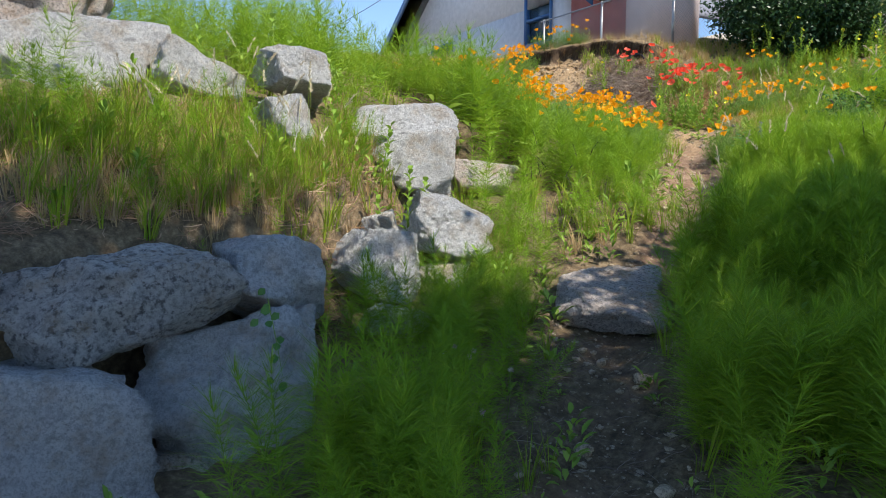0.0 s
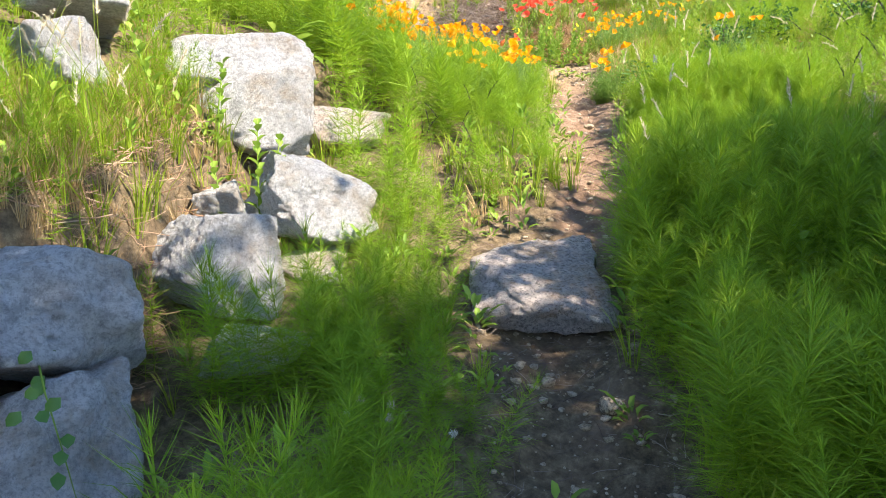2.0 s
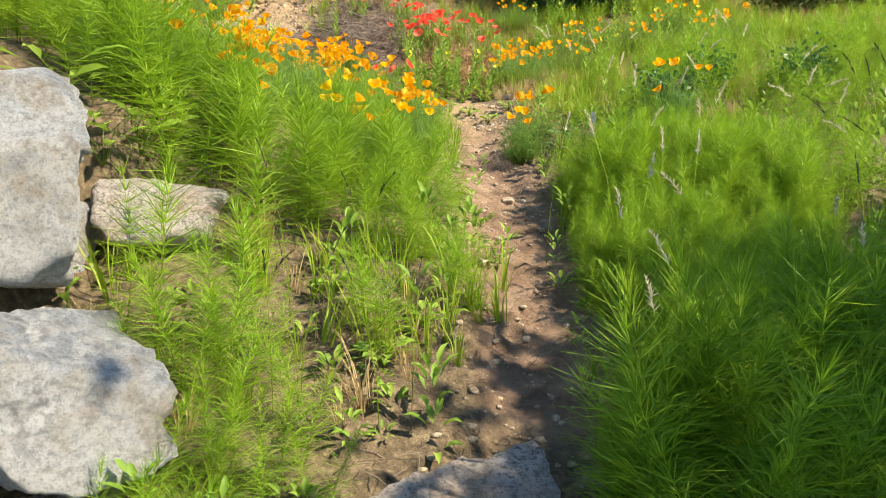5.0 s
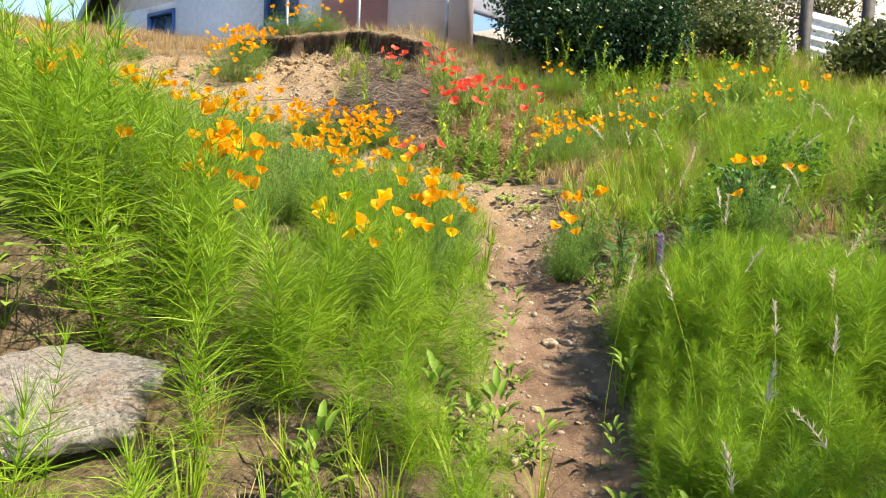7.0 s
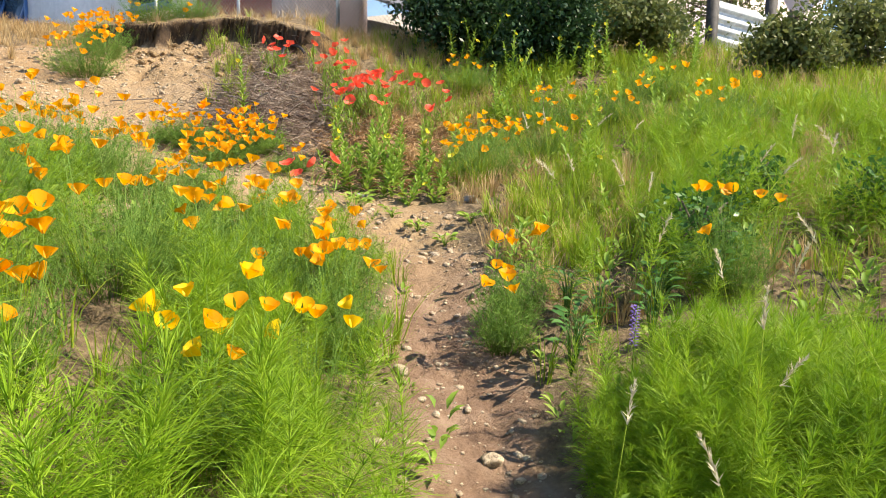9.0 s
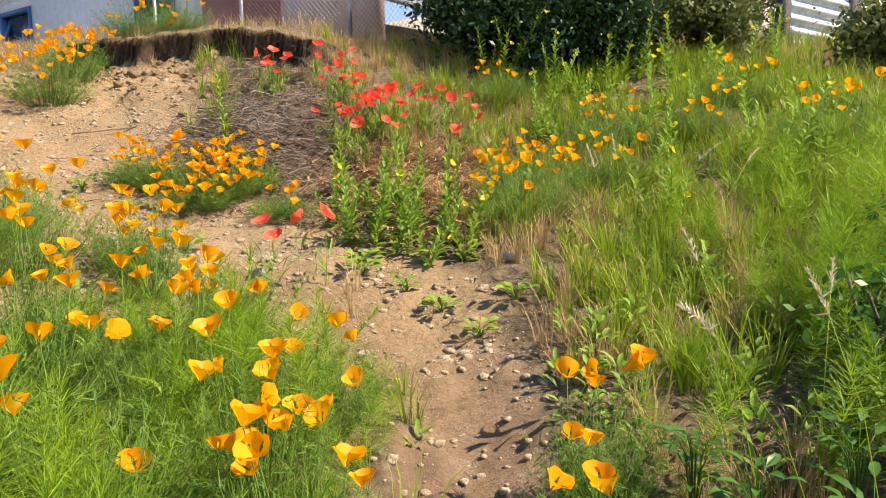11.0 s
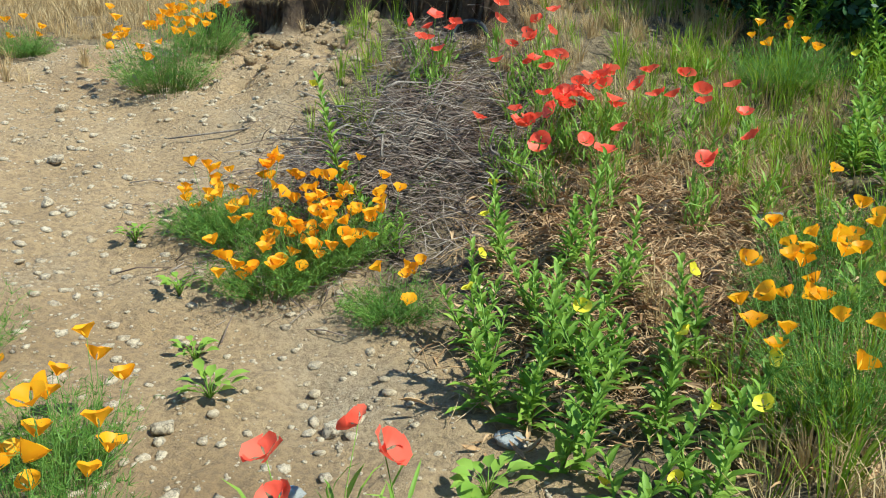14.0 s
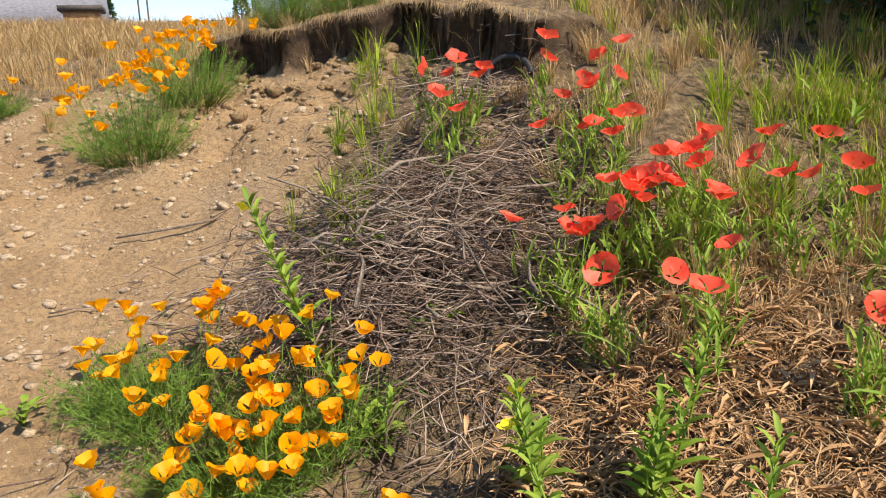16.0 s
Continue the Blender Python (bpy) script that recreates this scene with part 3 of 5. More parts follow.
for a, b in (((11.0, 1.55), (5.1, 5.95)), ((5.1, 5.95), (-1.0, 1.4))):
    (x0, z0), (x1, z1) = a, b
    slope = Geo().add([(x0, 0.55, z0), (x1, 0.55, z1), (x1, -7.5, z1), (x0, -7.5, z0), (x0, 0.55, z0 + 0.14), (x1, 0.55, z1 + 0.14), (x1, -7.5, z1 + 0.14), (x0, -7.5, z0 + 0.14)],
                      [(0, 1, 2), (0, 2, 3), (4, 6, 5), (4, 7, 6), (0, 5, 1), (0, 4, 5), (3, 2, 6), (3, 6, 7), (0, 3, 7), (0, 7, 4), (1, 5, 6), (1, 6, 2)])
    roof = part("roof", slope, roof_grey, house)
    board = Geo().add([(x0, 0.56, z0 - 0.16), (x1, 0.56, z1 - 0.16), (x1, 0.56, z1 + 0.16), (x0, 0.56, z0 + 0.16), (x0, 0.6, z0 - 0.16), (x1, 0.6, z1 - 0.16), (x1, 0.6, z1 + 0.16), (x0, 0.6, z0 + 0.16)],
                      [(0, 1, 2), (0, 2, 3), (4, 6, 5), (4, 7, 6), (0, 5, 1), (0, 4, 5), (3, 2, 6), (3, 6, 7), (0, 3, 7), (0, 7, 4), (1, 5, 6), (1, 6, 2)])
    part("bargeboard", board, blue_paint, roof, "blue-painted bargeboard")
    under = Geo().add([(x0, 0.01, z0 - 0.03), (x1, 0.01, z1 - 0.03), (x1, 0.55, z1 - 0.03), (x0, 0.55, z0 - 0.03)], [(0, 1, 2), (0, 2, 3), (0, 2, 1), (0, 3, 2)])
    part("soffit", under, cream_paint, roof, "cream soffit boards")
part("gutter", Geo().tube([(11.05, 0.55, 1.6), (11.05, -7.5, 1.6)], 0.07, 8), blue_paint, house, "blue gutter")

for n, (x0, x1, z0, z1) in enumerate(HOLES):
    win = part("window", Geo().box((x0 + 0.06, -0.12, z0 + 0.06), (x1 - 0.06, -0.10, z1 - 0.06)), window_glass, house)
    for bar in ((x0, z0, x0 + 0.09, z1), (x1 - 0.09, z0, x1, z1), (x0 + 0.09, z0, x1 - 0.09, z0 + 0.09), (x0 + 0.09, z1 - 0.09, x1 - 0.09, z1), (x0 + 0.09, z0 + (z1 - z0) * 0.45, x1 - 0.09, z0 + (z1 - z0) * 0.45 + 0.07)):
        part("frame", Geo().box((bar[0], -0.16, bar[1]), (bar[2], 0.04, bar[3])), blue_paint, win, "blue-painted window frame")
    part("sill", Geo().box((x0 - 0.06, -0.1, z0 - 0.08), (x1 + 0.06, 0.12, z0)), blue_paint, win, "blue-painted sill")
# the open sash of the far window
sash = Geo()
for a, b in (((-0.55, 0, 0), (-0.47, 0.05, 0.75)), ((0.47, 0, 0), (0.55, 0.05, 0.75)), ((-0.47, 0, 0), (0.47, 0.05, 0.08)), ((-0.47, 0, 0.67), (0.47, 0.05, 0.75))):
    sash.box(a, b)
open_sash = part("open_sash", sash, blue_paint, house, "blue sash standing open")
open_sash.matrix_local = pose(7.0, 0.06, 0.95, 18, 0, 0)

# ---- horsetail ----
def horsetail_parts(seed, tall=0.56, whorls=18, most=18, thin=0.0015, curved=0.6):
    """A stem with whorls of thin, rising branches."""
    r = np.random.default_rng(seed)
    stem, whorl = Geo(), Geo()
    bend = r.normal(0, 0.09, 2)
    line = lambda u: np.array([bend[0] * u * u, bend[1] * u * u, u]) * tall
    stem.tube([line(u) for u in np.linspace(0, 1, 5)], np.linspace(0.0026, 0.0010, 5), 3)
    for u in np.linspace(0.12, 0.99, whorls) + r.normal(0, 0.008, whorls):
        count = int(most - 4 * u)
        full = min(1.0, (u + 0.05) / 0.3) * (1.0 - 0.60 * u ** 2.6)
        turn = r.uniform(0, 7) + np.arange(count) * 2 * math.pi / count + r.normal(0, 0.2, count)
        rise = np.radians(r.normal(8 + 34 * u ** 1.5 + 22 * (u > 0.9), 12, count))
        length = 0.25 * full * r.uniform(0.55, 1.12, count)
        out = np.stack([np.cos(turn), np.sin(turn), 0 * turn], -1)
        way = out * np.cos(rise)[:, None] + UP * np.sin(rise)[:, None]
        side = unit(np.stack([-np.sin(turn), np.cos(turn), 0 * turn], -1) + 0.8 * r.normal(size=(count, 3)))
        base = line(u) + np.zeros((count, 3))
        droop = r.uniform(-0.06, 0.16, count) * length
        mid = base + way * (length * 0.55)[:, None] + UP * (droop * 0.7)[:, None]
        tip = base + way * length[:, None] - UP * (droop * 0.6)[:, None]
        w = thin
        if r.random() > curved:
            v = np.stack([base - side * w, base + side * w, tip], 1).reshape(-1, 3)
            f = np.arange(count)[:, None] * 3 + [0, 1, 2]
        else:
            v = np.stack([base - side * w, base + side * w, mid - side * w * 0.8, mid + side * w * 0.8, tip], 1).reshape(-1, 3)
            k = np.arange(count)[:, None] * 5
            f = np.concatenate([k + [0, 1, 3], k + [0, 3, 2], k + [2, 3, 4]])
        whorl.add(v, f)
    return stem, whorl


def joined(pairs):
    return [Geo().add(*stem_g.arrays()).add(*whorl_g.arrays()).arrays() for stem_g, whorl_g in pairs]


HORSE = [horsetail_parts(s) for s in range(8)]
HORSE_ALL = joined(HORSE)
HORSE_FAR = joined([horsetail_parts(s, whorls=13, most=14, thin=0.0021, curved=0.0) for s in range(20, 26)])


def off_stones(x, y):
    """1 where no boulder lies."""
    ok = np.ones_like(x)
    for _, _, m, size, turn, _ in BOULDERS:
        a = radians(turn)
        dx, dy = x - m[0], y - m[1]
        u, v = dx * math.cos(a) + dy * math.sin(a), -dx * math.sin(a) + dy * math.cos(a)
        ok *= ((u / (size[0] * 0.56)) ** 2 + (v / (size[1] * 0.56)) ** 2 > 1)
    return ok


def left_edge(y):
    """How near to the path's middle the growth on the left comes."""
    return np.interp(y, [1.5, 3.2, 3.7, 4.3, 4.7, 5.4, 6.0, 6.4, 7.0, 7.6, 8.0, 8.6], [0.34, 0.28, 0.42, 0.36, 0.24, 0.21, 0.24, 0.28, 0.30, 0.22, 0.30, 0.9])


def right_edge(y):
    return np.interp(y, [1.5, 2.5, 3.2, 3.8, 4.4, 4.7, 5.4, 6.0, 6.4, 7.0, 7.6, 8.2, 9.0], [0.40, 0.34, 0.28, 0.34, 0.30, 0.24, 0.21, 0.25, 0.36, 0.42, 0.38, 0.55, 1.0])


def clump(x, y, scale, shift=0.0):
    return np.array([noise.noise((a * scale + shift, b * scale, shift)) for a, b in zip(x, y)])


def horse_keep(x, y):
    s = x - path_x(y)
    left = (s < -left_edge(y)) * (1 - smooth(7.7, 8.5, y - 0.15 * (x < -1))) * (x > -4.5)
    right = (s > right_edge(y)) * (1 - 0.5 * smooth(7.4, 9.6, y - 0.3 * (x - 1.2))) * (y < 10.6)
    right = right * (1 - 0.92 * np.exp(-(((x - 1.62) / 0.42) ** 2 + ((y - 6.85) / 0.33) ** 2) ** 2))
    right = right * (1 - 0.8 * smooth(6.3, 6.9, y) * (1 - smooth(2.0, 2.6, x))) * (1 - 0.7 * smooth(8.8, 9.4, y))
    tier = (x < wall_low(y)) & (x > wall_high(y)) & (y < 4.9)
    front = (x >= wall_low(y) + np.where(y < 3.2, 0.72, 0.16)) & (y < 4.4)
    bare_foot = (x < wall_low(y) + np.where(y < 3.2, 0.72, 0.16)) & (x > wall_low(y) - 0.30) & (y < 5.3)
    dense = np.where(left > 0, np.where(tier, 0.8, np.where(front, 0.9, np.where(y < 5.2, 0.7, 1.0))), right)
    dense = np.where(bare_foot, np.where(y > 5.9, 0.4, 0.06), dense)
    dense = dense * np.where((y > 4.45) & (y < 5.65) & (x < 0.05) & (x > -1.5), 0.3, 1.0)
    gaps = smooth(-0.28, 0.10, clump(x, y, 1.9) + 0.55 * clump(x, y, 4.6, 4))
    return dense * gaps * off_stones(x, y)


horse_spots = np.concatenate([spread(3300, -1.9, 2.6, 1.8, 8.6, horse_keep), spread(1000, -4.3, -1.9, 3.0, 8.6, horse_keep), spread(620, -1.5, -0.12, 2.2, 4.9, lambda x, y: smooth(-0.1, -0.75, x) * smooth(-0.35, 0.1, clump(x, y, 2.6, 61)) * (x > wall_low(y) + np.where(y < 3.2, 0.78, 0.16)) * off_stones(x, y)), spread(260, -2.9, -1.2, 2.9, 4.9, lambda x, y: (x < wall_low(y) - 0.32) * (x > wall_high(y)) * off_stones(x, y)), spread(620, 0.45, 2.5, 2.6, 4.7, lambda x, y: 0.9 * (x - path_x(y) > right_edge(y))), spread(900, 0.9, 2.3, 4.8, 6.4, lambda x, y: 0.8 * (x - path_x(y) > right_edge(y)) * (x - path_x(y) < 1.4)), spread(1500, 1.9, 5.0, 4.0, 10.4, lambda x, y: horse_keep(x, y) * smooth(1.9, 2.5, x))])
hs = horse_spots[:, 0] - path_x(horse_spots[:, 1])
horse_size = rng.uniform(0.62, 1.15, len(horse_spots)) * np.interp(hs, [-2.0, -0.9, -0.25, 0.22, 0.5, 1.6], [1.0, 0.92, 0.62, 0.62, 0.92, 1.08])
horse_size *= np.where(hs < 0, np.interp(horse_spots[:, 1], [2.4, 4.2, 6.2, 7.0, 8.0], [0.9, 1.0, 1.0, 0.78, 0.6]), np.interp(horse_spots[:, 1], [5.8, 7.0, 9.0], [1.0, 0.9, 0.65]))
horse_turn = rng.uniform(0, 6.28, len(horse_spots))
horse_size *= 0.92 + 0.6 * clump(horse_spots[:, 0], horse_spots[:, 1], 1.1, 31)
horse_size *= np.where((hs < -1.4) & (horse_spots[:, 1] > 5.5), 1.15, 1.0)
terrace = (horse_spots[:, 0] < wall_low(horse_spots[:, 1]) - 0.1) & (horse_spots[:, 1] < 4.9) & (horse_spots[:, 0] > wall_high(horse_spots[:, 1]))
horse_size *= np.where(terrace, 0.6, 1.0)
horse_size *= np.where(hs > 0, np.interp(horse_spots[:, 1], [3.6, 4.3, 5.0, 6.5, 7.2], [1.05, 0.85, 0.64, 0.62, 0.9]), 1.0)
near_walk = np.argsort(np.abs(hs) + 0.25 * np.abs(horse_spots[:, 1] - 5.0))
single, rest = near_walk[:240], near_walk[240:]
masters = []
for n, (stem_g, whorl_g) in enumerate(HORSE):
    m = (mesh_of("stem", *stem_g.arrays(), horsetail_green), mesh_of("frond", *whorl_g.arrays(), horsetail_green))
    masters.append(m)
for k in single:
    stem_m, whorl_m = masters[int(k) % 8]
    x, y, z = horse_spots[k]
    plant = thing("horsetail", x, y, z, "bright green horsetail with whorls of fine branches", "horsetail", "horsetails beside the path", horse_turn[k], horse_size[k])
    part("stem", stem_m, None, plant)
    part("frond", whorl_m, None, plant)
close = (np.abs(hs[rest]) < 1.35) & (horse_spots[rest, 1] < 8.6)
stand = Geo()
for templates, some in ((HORSE_ALL, rest[close]), (HORSE_FAR, rest[~close])):
    stand.add(*scattered(templates, horse_spots[some], horse_turn[some], horse_size[some], 0.2).arrays())
whole("horsetail_stand", stand, horsetail_green, "dense stand of feathery green horsetail over the slope", "horsetail", kind="stuff")
print("horsetails", len(horse_spots))


# ---- grass ----
def tuft(seed, blades, tall, wide, droop):
    r, g = np.random.default_rng(seed), Geo()
    for _ in range(blades):
        a, lean = r.uniform(0, 6.28), abs(r.normal(0.25, 0.18))
        out = np.array([math.cos(a), math.sin(a), 0])
        side = np.array([-out[1], out[0], 0])
        h, w = tall * r.uniform(0.5, 1.1), wide * r.uniform(0.7, 1.2)
        base = out * r.uniform(0, 0.035)
        p = [base + out * h * lean * u ** 1.7 * (1 + droop) + UP * h * (u - droop * u ** 3) for u in (0, 0.35, 0.7, 1)]
        v = [p[0] - side * w, p[0] + side * w, p[1] - side * w, p[1] + side * w, p[2] - side * w * 0.7, p[2] + side * w * 0.7, p[3]]
        g.add(v, [(0, 1, 3), (0, 3, 2), (2, 3, 5), (2, 5, 4), (4, 5, 6)])
    return g.arrays()


GREEN_TUFTS = [tuft(s, 16, 0.26, 0.0022, 0.25) for s in range(5)]
DRY_TUFTS = [tuft(20 + s, 18, 0.24, 0.0016, 0.35) for s in range(5)]
SHORT_TUFTS = [tuft(40 + s, 14, 0.10, 0.0018, 0.2) for s in range(4)]


def grass_keep(x, y):
    s = x - path_x(y)
    off = (s < -left_edge(y) + 0.12) | (s > right_edge(y) - 0.08)
    bare_top = (x < np.interp(y, [8.2, 9.5, 10.5, 11.5, 13.2], [1.0, 1.1, 0.7, -0.1, -0.1])) & (y > 8.3) & (y < brow_y(x)) & (x > -3.0)
    low = np.where(y > 7.8, np.where((x < 0.9) & (y < 9.6), 0.3, 0.95), np.where((y > 4.2) & (y < 5.6) & (x < 0.3), 0.95, 0.5))
    return low * off * ~bare_top * off_stones(x, y) * smooth(-0.3, 0.2, clump(x, y, 2.3, 9))


def dry_keep(x, y):
    top = (y > brow_y(x) + 0.03) * np.where(np.abs(x - 0.2) < 2.2, 1.0, 0.7)
    left = (x < np.interp(y, [9, 11, 14], [-2.2, -2.6, -1.8])) & (y > 10) & (y <= brow_y(x))
    right = (x > 1.9) & (y > 7.8) & (y <= brow_y(x)) & (x < 5)
    terrace = (y < 4.9) & (x < wall_low(y)) & (x > wall_high(y))
    edge = (np.abs(np.abs(x - path_x(y)) - 0.42) < 0.14) & (y > 4) & (y < 9.5)
    return np.clip(0.9 * top + 0.4 * left + 0.6 * right + 0.9 * terrace + 0.3 * edge + 0.5 * ((y > 4.2) & (y < 5.4) & (x < 0.2) & (x > -1.2)), 0, 1) * off_stones(x, y) * smooth(-0.35, 0.2, clump(x, y, 2.0, 17))


g1 = np.concatenate([spread(7000, -4.5, 5.4, 1.4, 13.0, grass_keep), spread(1500, 4.5, 8.5, 7.0, 13.5, lambda x, y: 0.8 + 0 * x), spread(2600, 1.7, 5.2, 7.4, 12.4, lambda x, y: 0.8 * smooth(-0.35, 0.1, clump(x, y, 2.0, 71)) * (1 - np.exp(-(((x - 2.0) / 0.75) ** 2 + ((y - 10.8) / 1.0) ** 2) ** 2))), spread(900, 0.8, 3.0, 11.2, 13.6, lambda x, y: 0.35 * smooth(0.9, 1.7, x) * smooth(-0.1, 0.3, clump(x, y, 2.4, 41))),
                      spread(800, -3.4, -1.2, 2.6, 4.9, lambda x, y: 0.9 * (x < wall_low(y) - 0.25) * (x > wall_high(y) - 0.1) * off_stones(x, y))])
whole("grass", scattered(GREEN_TUFTS, g1, rng.uniform(0, 6.3, len(g1)), rng.uniform(0.6, 1.35, len(g1))), grass_green, "fresh green grass tufts between the flowers", "grass", kind="stuff")
g2 = np.concatenate([spread(12000, -7.5, 6.5, 1.4, 17.5, dry_keep), spread(1700, 0.6, 3.0, 11.0, 13.6, lambda x, y: 0.6 * smooth(0.7, 1.5, x) * smooth(-0.4, 0.2, clump(x, y, 2.4, 43))),
                      spread(1300, -3.4, -1.2, 2.6, 4.9, lambda x, y: 0.9 * (x < wall_low(y) - 0.2) * (x > wall_high(y) - 0.1) * off_stones(x, y)), spread(1200, 5.0, 8.8, 8.0, 14.0, lambda x, y: 0.7 + 0 * x), spread(1500, 1.55, 4.4, 7.0, 10.6, lambda x, y: 0.9 * smooth(-0.1, 0.25, clump(x, y, 2.2, 53))),
                      spread(5200, -7.0, -1.4, 12.0, 17.0, lambda x, y: 0.95 * (y > brow_y(x) + 0.05) * smooth(-0.5, 0.0, clump(x, y, 1.7, 47))), spread(900, -6.5, 1.3, 11.9, 14.2, lambda x, y: 1.0 * (np.abs(y - brow_y(x) - 0.05) < 0.12))])
whole("dry_grass", scattered(DRY_TUFTS, g2, rng.uniform(0, 6.3, len(g2)), rng.uniform(0.5, 1.3, len(g2))), straw, "dry straw-coloured grass on the bank", "dry grass", kind="stuff")
print("grass", len(g1), len(g2))


# ---- flowers ----
def flower(seed, radius, height, open_, ruffle, petals=4, wide=0.95):
    """A cup of overlapping petals round the origin."""
    r, g = np.random.default_rng(seed), Geo()
    for k in range(petals):
        mid = k * 2 * math.pi / petals + r.normal(0, 0.1)
        lift = 0.92 + 0.16 * (k % 2)
        u, v = np.meshgrid(np.linspace(-1, 1, 5), np.linspace(0, 1, 4), indexing="ij")
        angle = mid + u * wide * (0.35 + 0.65 * v)
        rad = radius * lift * (0.10 + 0.9 * v ** (1.3 - open_)) * (1 - 0.10 * u ** 2 * v)
        z = height * v ** (0.7 + 0.5 * open_) * (1 - 0.14 * u ** 2) + ruffle * r.normal(0, 1, u.shape) * v
        p = np.stack([rad * np.cos(angle), rad * np.sin(angle), z], -1).reshape(-1, 3)
        i, j = np.meshgrid(np.arange(4), np.arange(3), indexing="ij")
        c = i * 4 + j
        g.add(p, np.concatenate([np.stack([c, c + 4, c + 5], -1).reshape(-1, 3), np.stack([c, c + 5, c + 1], -1).reshape(-1, 3)]))
    return g


CUP = [mesh_of("flower", *flower(s, 0.033, 0.038, o, 0.0018).arrays(), orange_petal, True) for s, o in ((1, 0.3), (2, 0.45), (3, 0.6), (4, 0.2))]
CUP_GOLD = [mesh_of("flower", *flower(s, 0.034, 0.039, o, 0.0018).arrays(), yellow_orange_petal, True) for s, o in ((5, 0.35), (6, 0.55))]
RED = [mesh_of("flower", *flower(s, 0.043, 0.026, o, 0.0045, 4, 1.05).arrays(), red_petal, True) for s, o in ((1, 0.5), (2, 0.7), (3, 0.35))]
YELLOW = [mesh_of("flower", *flower(s, 0.026, 0.020, 0.5, 0.002).arrays(), yellow_petal, True) for s in (1, 2)]


def ferny(seed, width, tall, count):
    """Finely cut, blue-green foliage: loose sprays of thin, forked leaves."""
    r, g = np.random.default_rng(seed), Geo()
    for _ in range(count):
        a, reach = r.uniform(0, 6.28), width * math.sqrt(r.uniform(0.02, 1.15))
        out = np.array([math.cos(a), math.sin(a), 0])
        root = out * reach * 0.45
        top = out * reach * 1.12 + UP * tall * r.uniform(0.4, 1.08) * (1 - 0.32 * reach / width) + r.normal(0, 0.02, 3)
        for u in (0.4, 0.7, 1.0):
            at = root + (top - root) * u
            stray = unit(unit(top - root) + r.normal(0, 0.7, 3))
            for _ in range(5):
                way = unit(stray + r.normal(0, 0.6, 3))
                side = unit(np.cross(way, r.normal(size=3)))
                g.add([at - side * 0.0013, at + side * 0.0013, at + way * r.uniform(0.02, 0.05)], [(0, 1, 2)])
        g.tube([root, (root + top) / 2 + r.normal(0, 0.015, 3), top], (0.0011, 0.0009, 0.0006), 3)
    return g


def poppy_clump(x, y, count, spread_r, tall, golden=False, lush=1.0, label=""):
    seed = int(abs(x * 917 + y * 131)) + count
    r = np.random.default_rng(seed)
    plant = thing("california_poppy", x, y, None, label or "orange poppy clump with feathery blue-green foliage", "poppy", "orange poppies on the slope", r.uniform(0, 6.28))
    part("foliage", ferny(seed, spread_r * 1.05, tall * 1.0, int((90 + 760 * spread_r) * lush)), poppy_leaf, plant)
    z0 = land1(x, y)
    for k in range(count):
        a, d = r.uniform(0, 6.28), spread_r * math.sqrt(r.uniform(0, 1.1))
        px, py = d * math.cos(a), d * math.sin(a)
        turn = plant.rotation_euler[2]
        wx, wy = x + px * math.cos(turn) - py * math.sin(turn), y + px * math.sin(turn) + py * math.cos(turn)
        drop = land1(wx, wy) - z0
        h = tall * r.uniform(0.7, 1.15)
        top = np.array([px, py, drop + h])
        foot = np.array([px * 0.5, py * 0.5, (land1(x + (wx - x) * 0.5, y + (wy - y) * 0.5) - z0) - 0.01])
        stalk = part("stalk", Geo().tube([foot, (foot + top) / 2 + r.normal(0, 0.012, 3), top], (0.0016, 0.0014, 0.0012), 3), poppy_leaf, plant)
        head = part("flower", (CUP_GOLD if golden and k % 3 else CUP)[r.integers(0, 2 if golden and k % 3 else 4)], None, stalk)
        head.location = top
        head.rotation_euler = (r.normal(0, 0.35), r.normal(0, 0.35), r.uniform(0, 6.28))
        head.scale = (r.uniform(0.8, 1.15),) * 3


# place, flowers, reach, height
CLUMPS = [(0.45, 7.3, 14, 0.20, 0.48), (0.2, 7.75, 10, 0.22, 0.45), (-0.19, 10.8, 26, 0.26, 0.27), (0.2, 10.6, 32, 0.26, 0.27), (0.05, 10.45, 20, 0.24, 0.2), (0.36, 10.75, 24, 0.22, 0.29), (-0.35, 10.85, 7, 0.2, 0.2), (0.6, 10.3, 6, 0.18, 0.16),
          (2.03, 9.61, 24, 0.30, 0.40), (1.34, 7.2, 6, 0.14, 0.33), (1.22, 7.0, 4, 0.12, 0.3), (4.01, 9.38, 10, 0.35, 0.38), (-0.3, 13.5, 12, 0.3, 0.36), (-0.75, 13.55, 12, 0.3, 0.36)]
CLUMPS_LOW = [(-1.28, 12.45, 46, 0.34, 0.46), (-1.2, 13.0, 26, 0.28, 0.42), (-0.8, 8.75, 16, 0.36, 0.55), (-0.55, 9.0, 12, 0.3, 0.48), (-1.1, 9.1, 10, 0.34, 0.45), (-0.25, 8.15, 9, 0.18, 0.45), (-0.2, 9.35, 9, 0.17, 0.32), (0.2, 8.2, 8, 0.24, 0.38),
              (0.4, 8.3, 5, 0.15, 0.3), (-0.75, 9.6, 8, 0.2, 0.36), (0.0, 8.95, 10, 0.17, 0.42), (-0.46, 6.32, 26, 0.17, 0.48), (-1.6, 9.5, 10, 0.35, 0.4)]
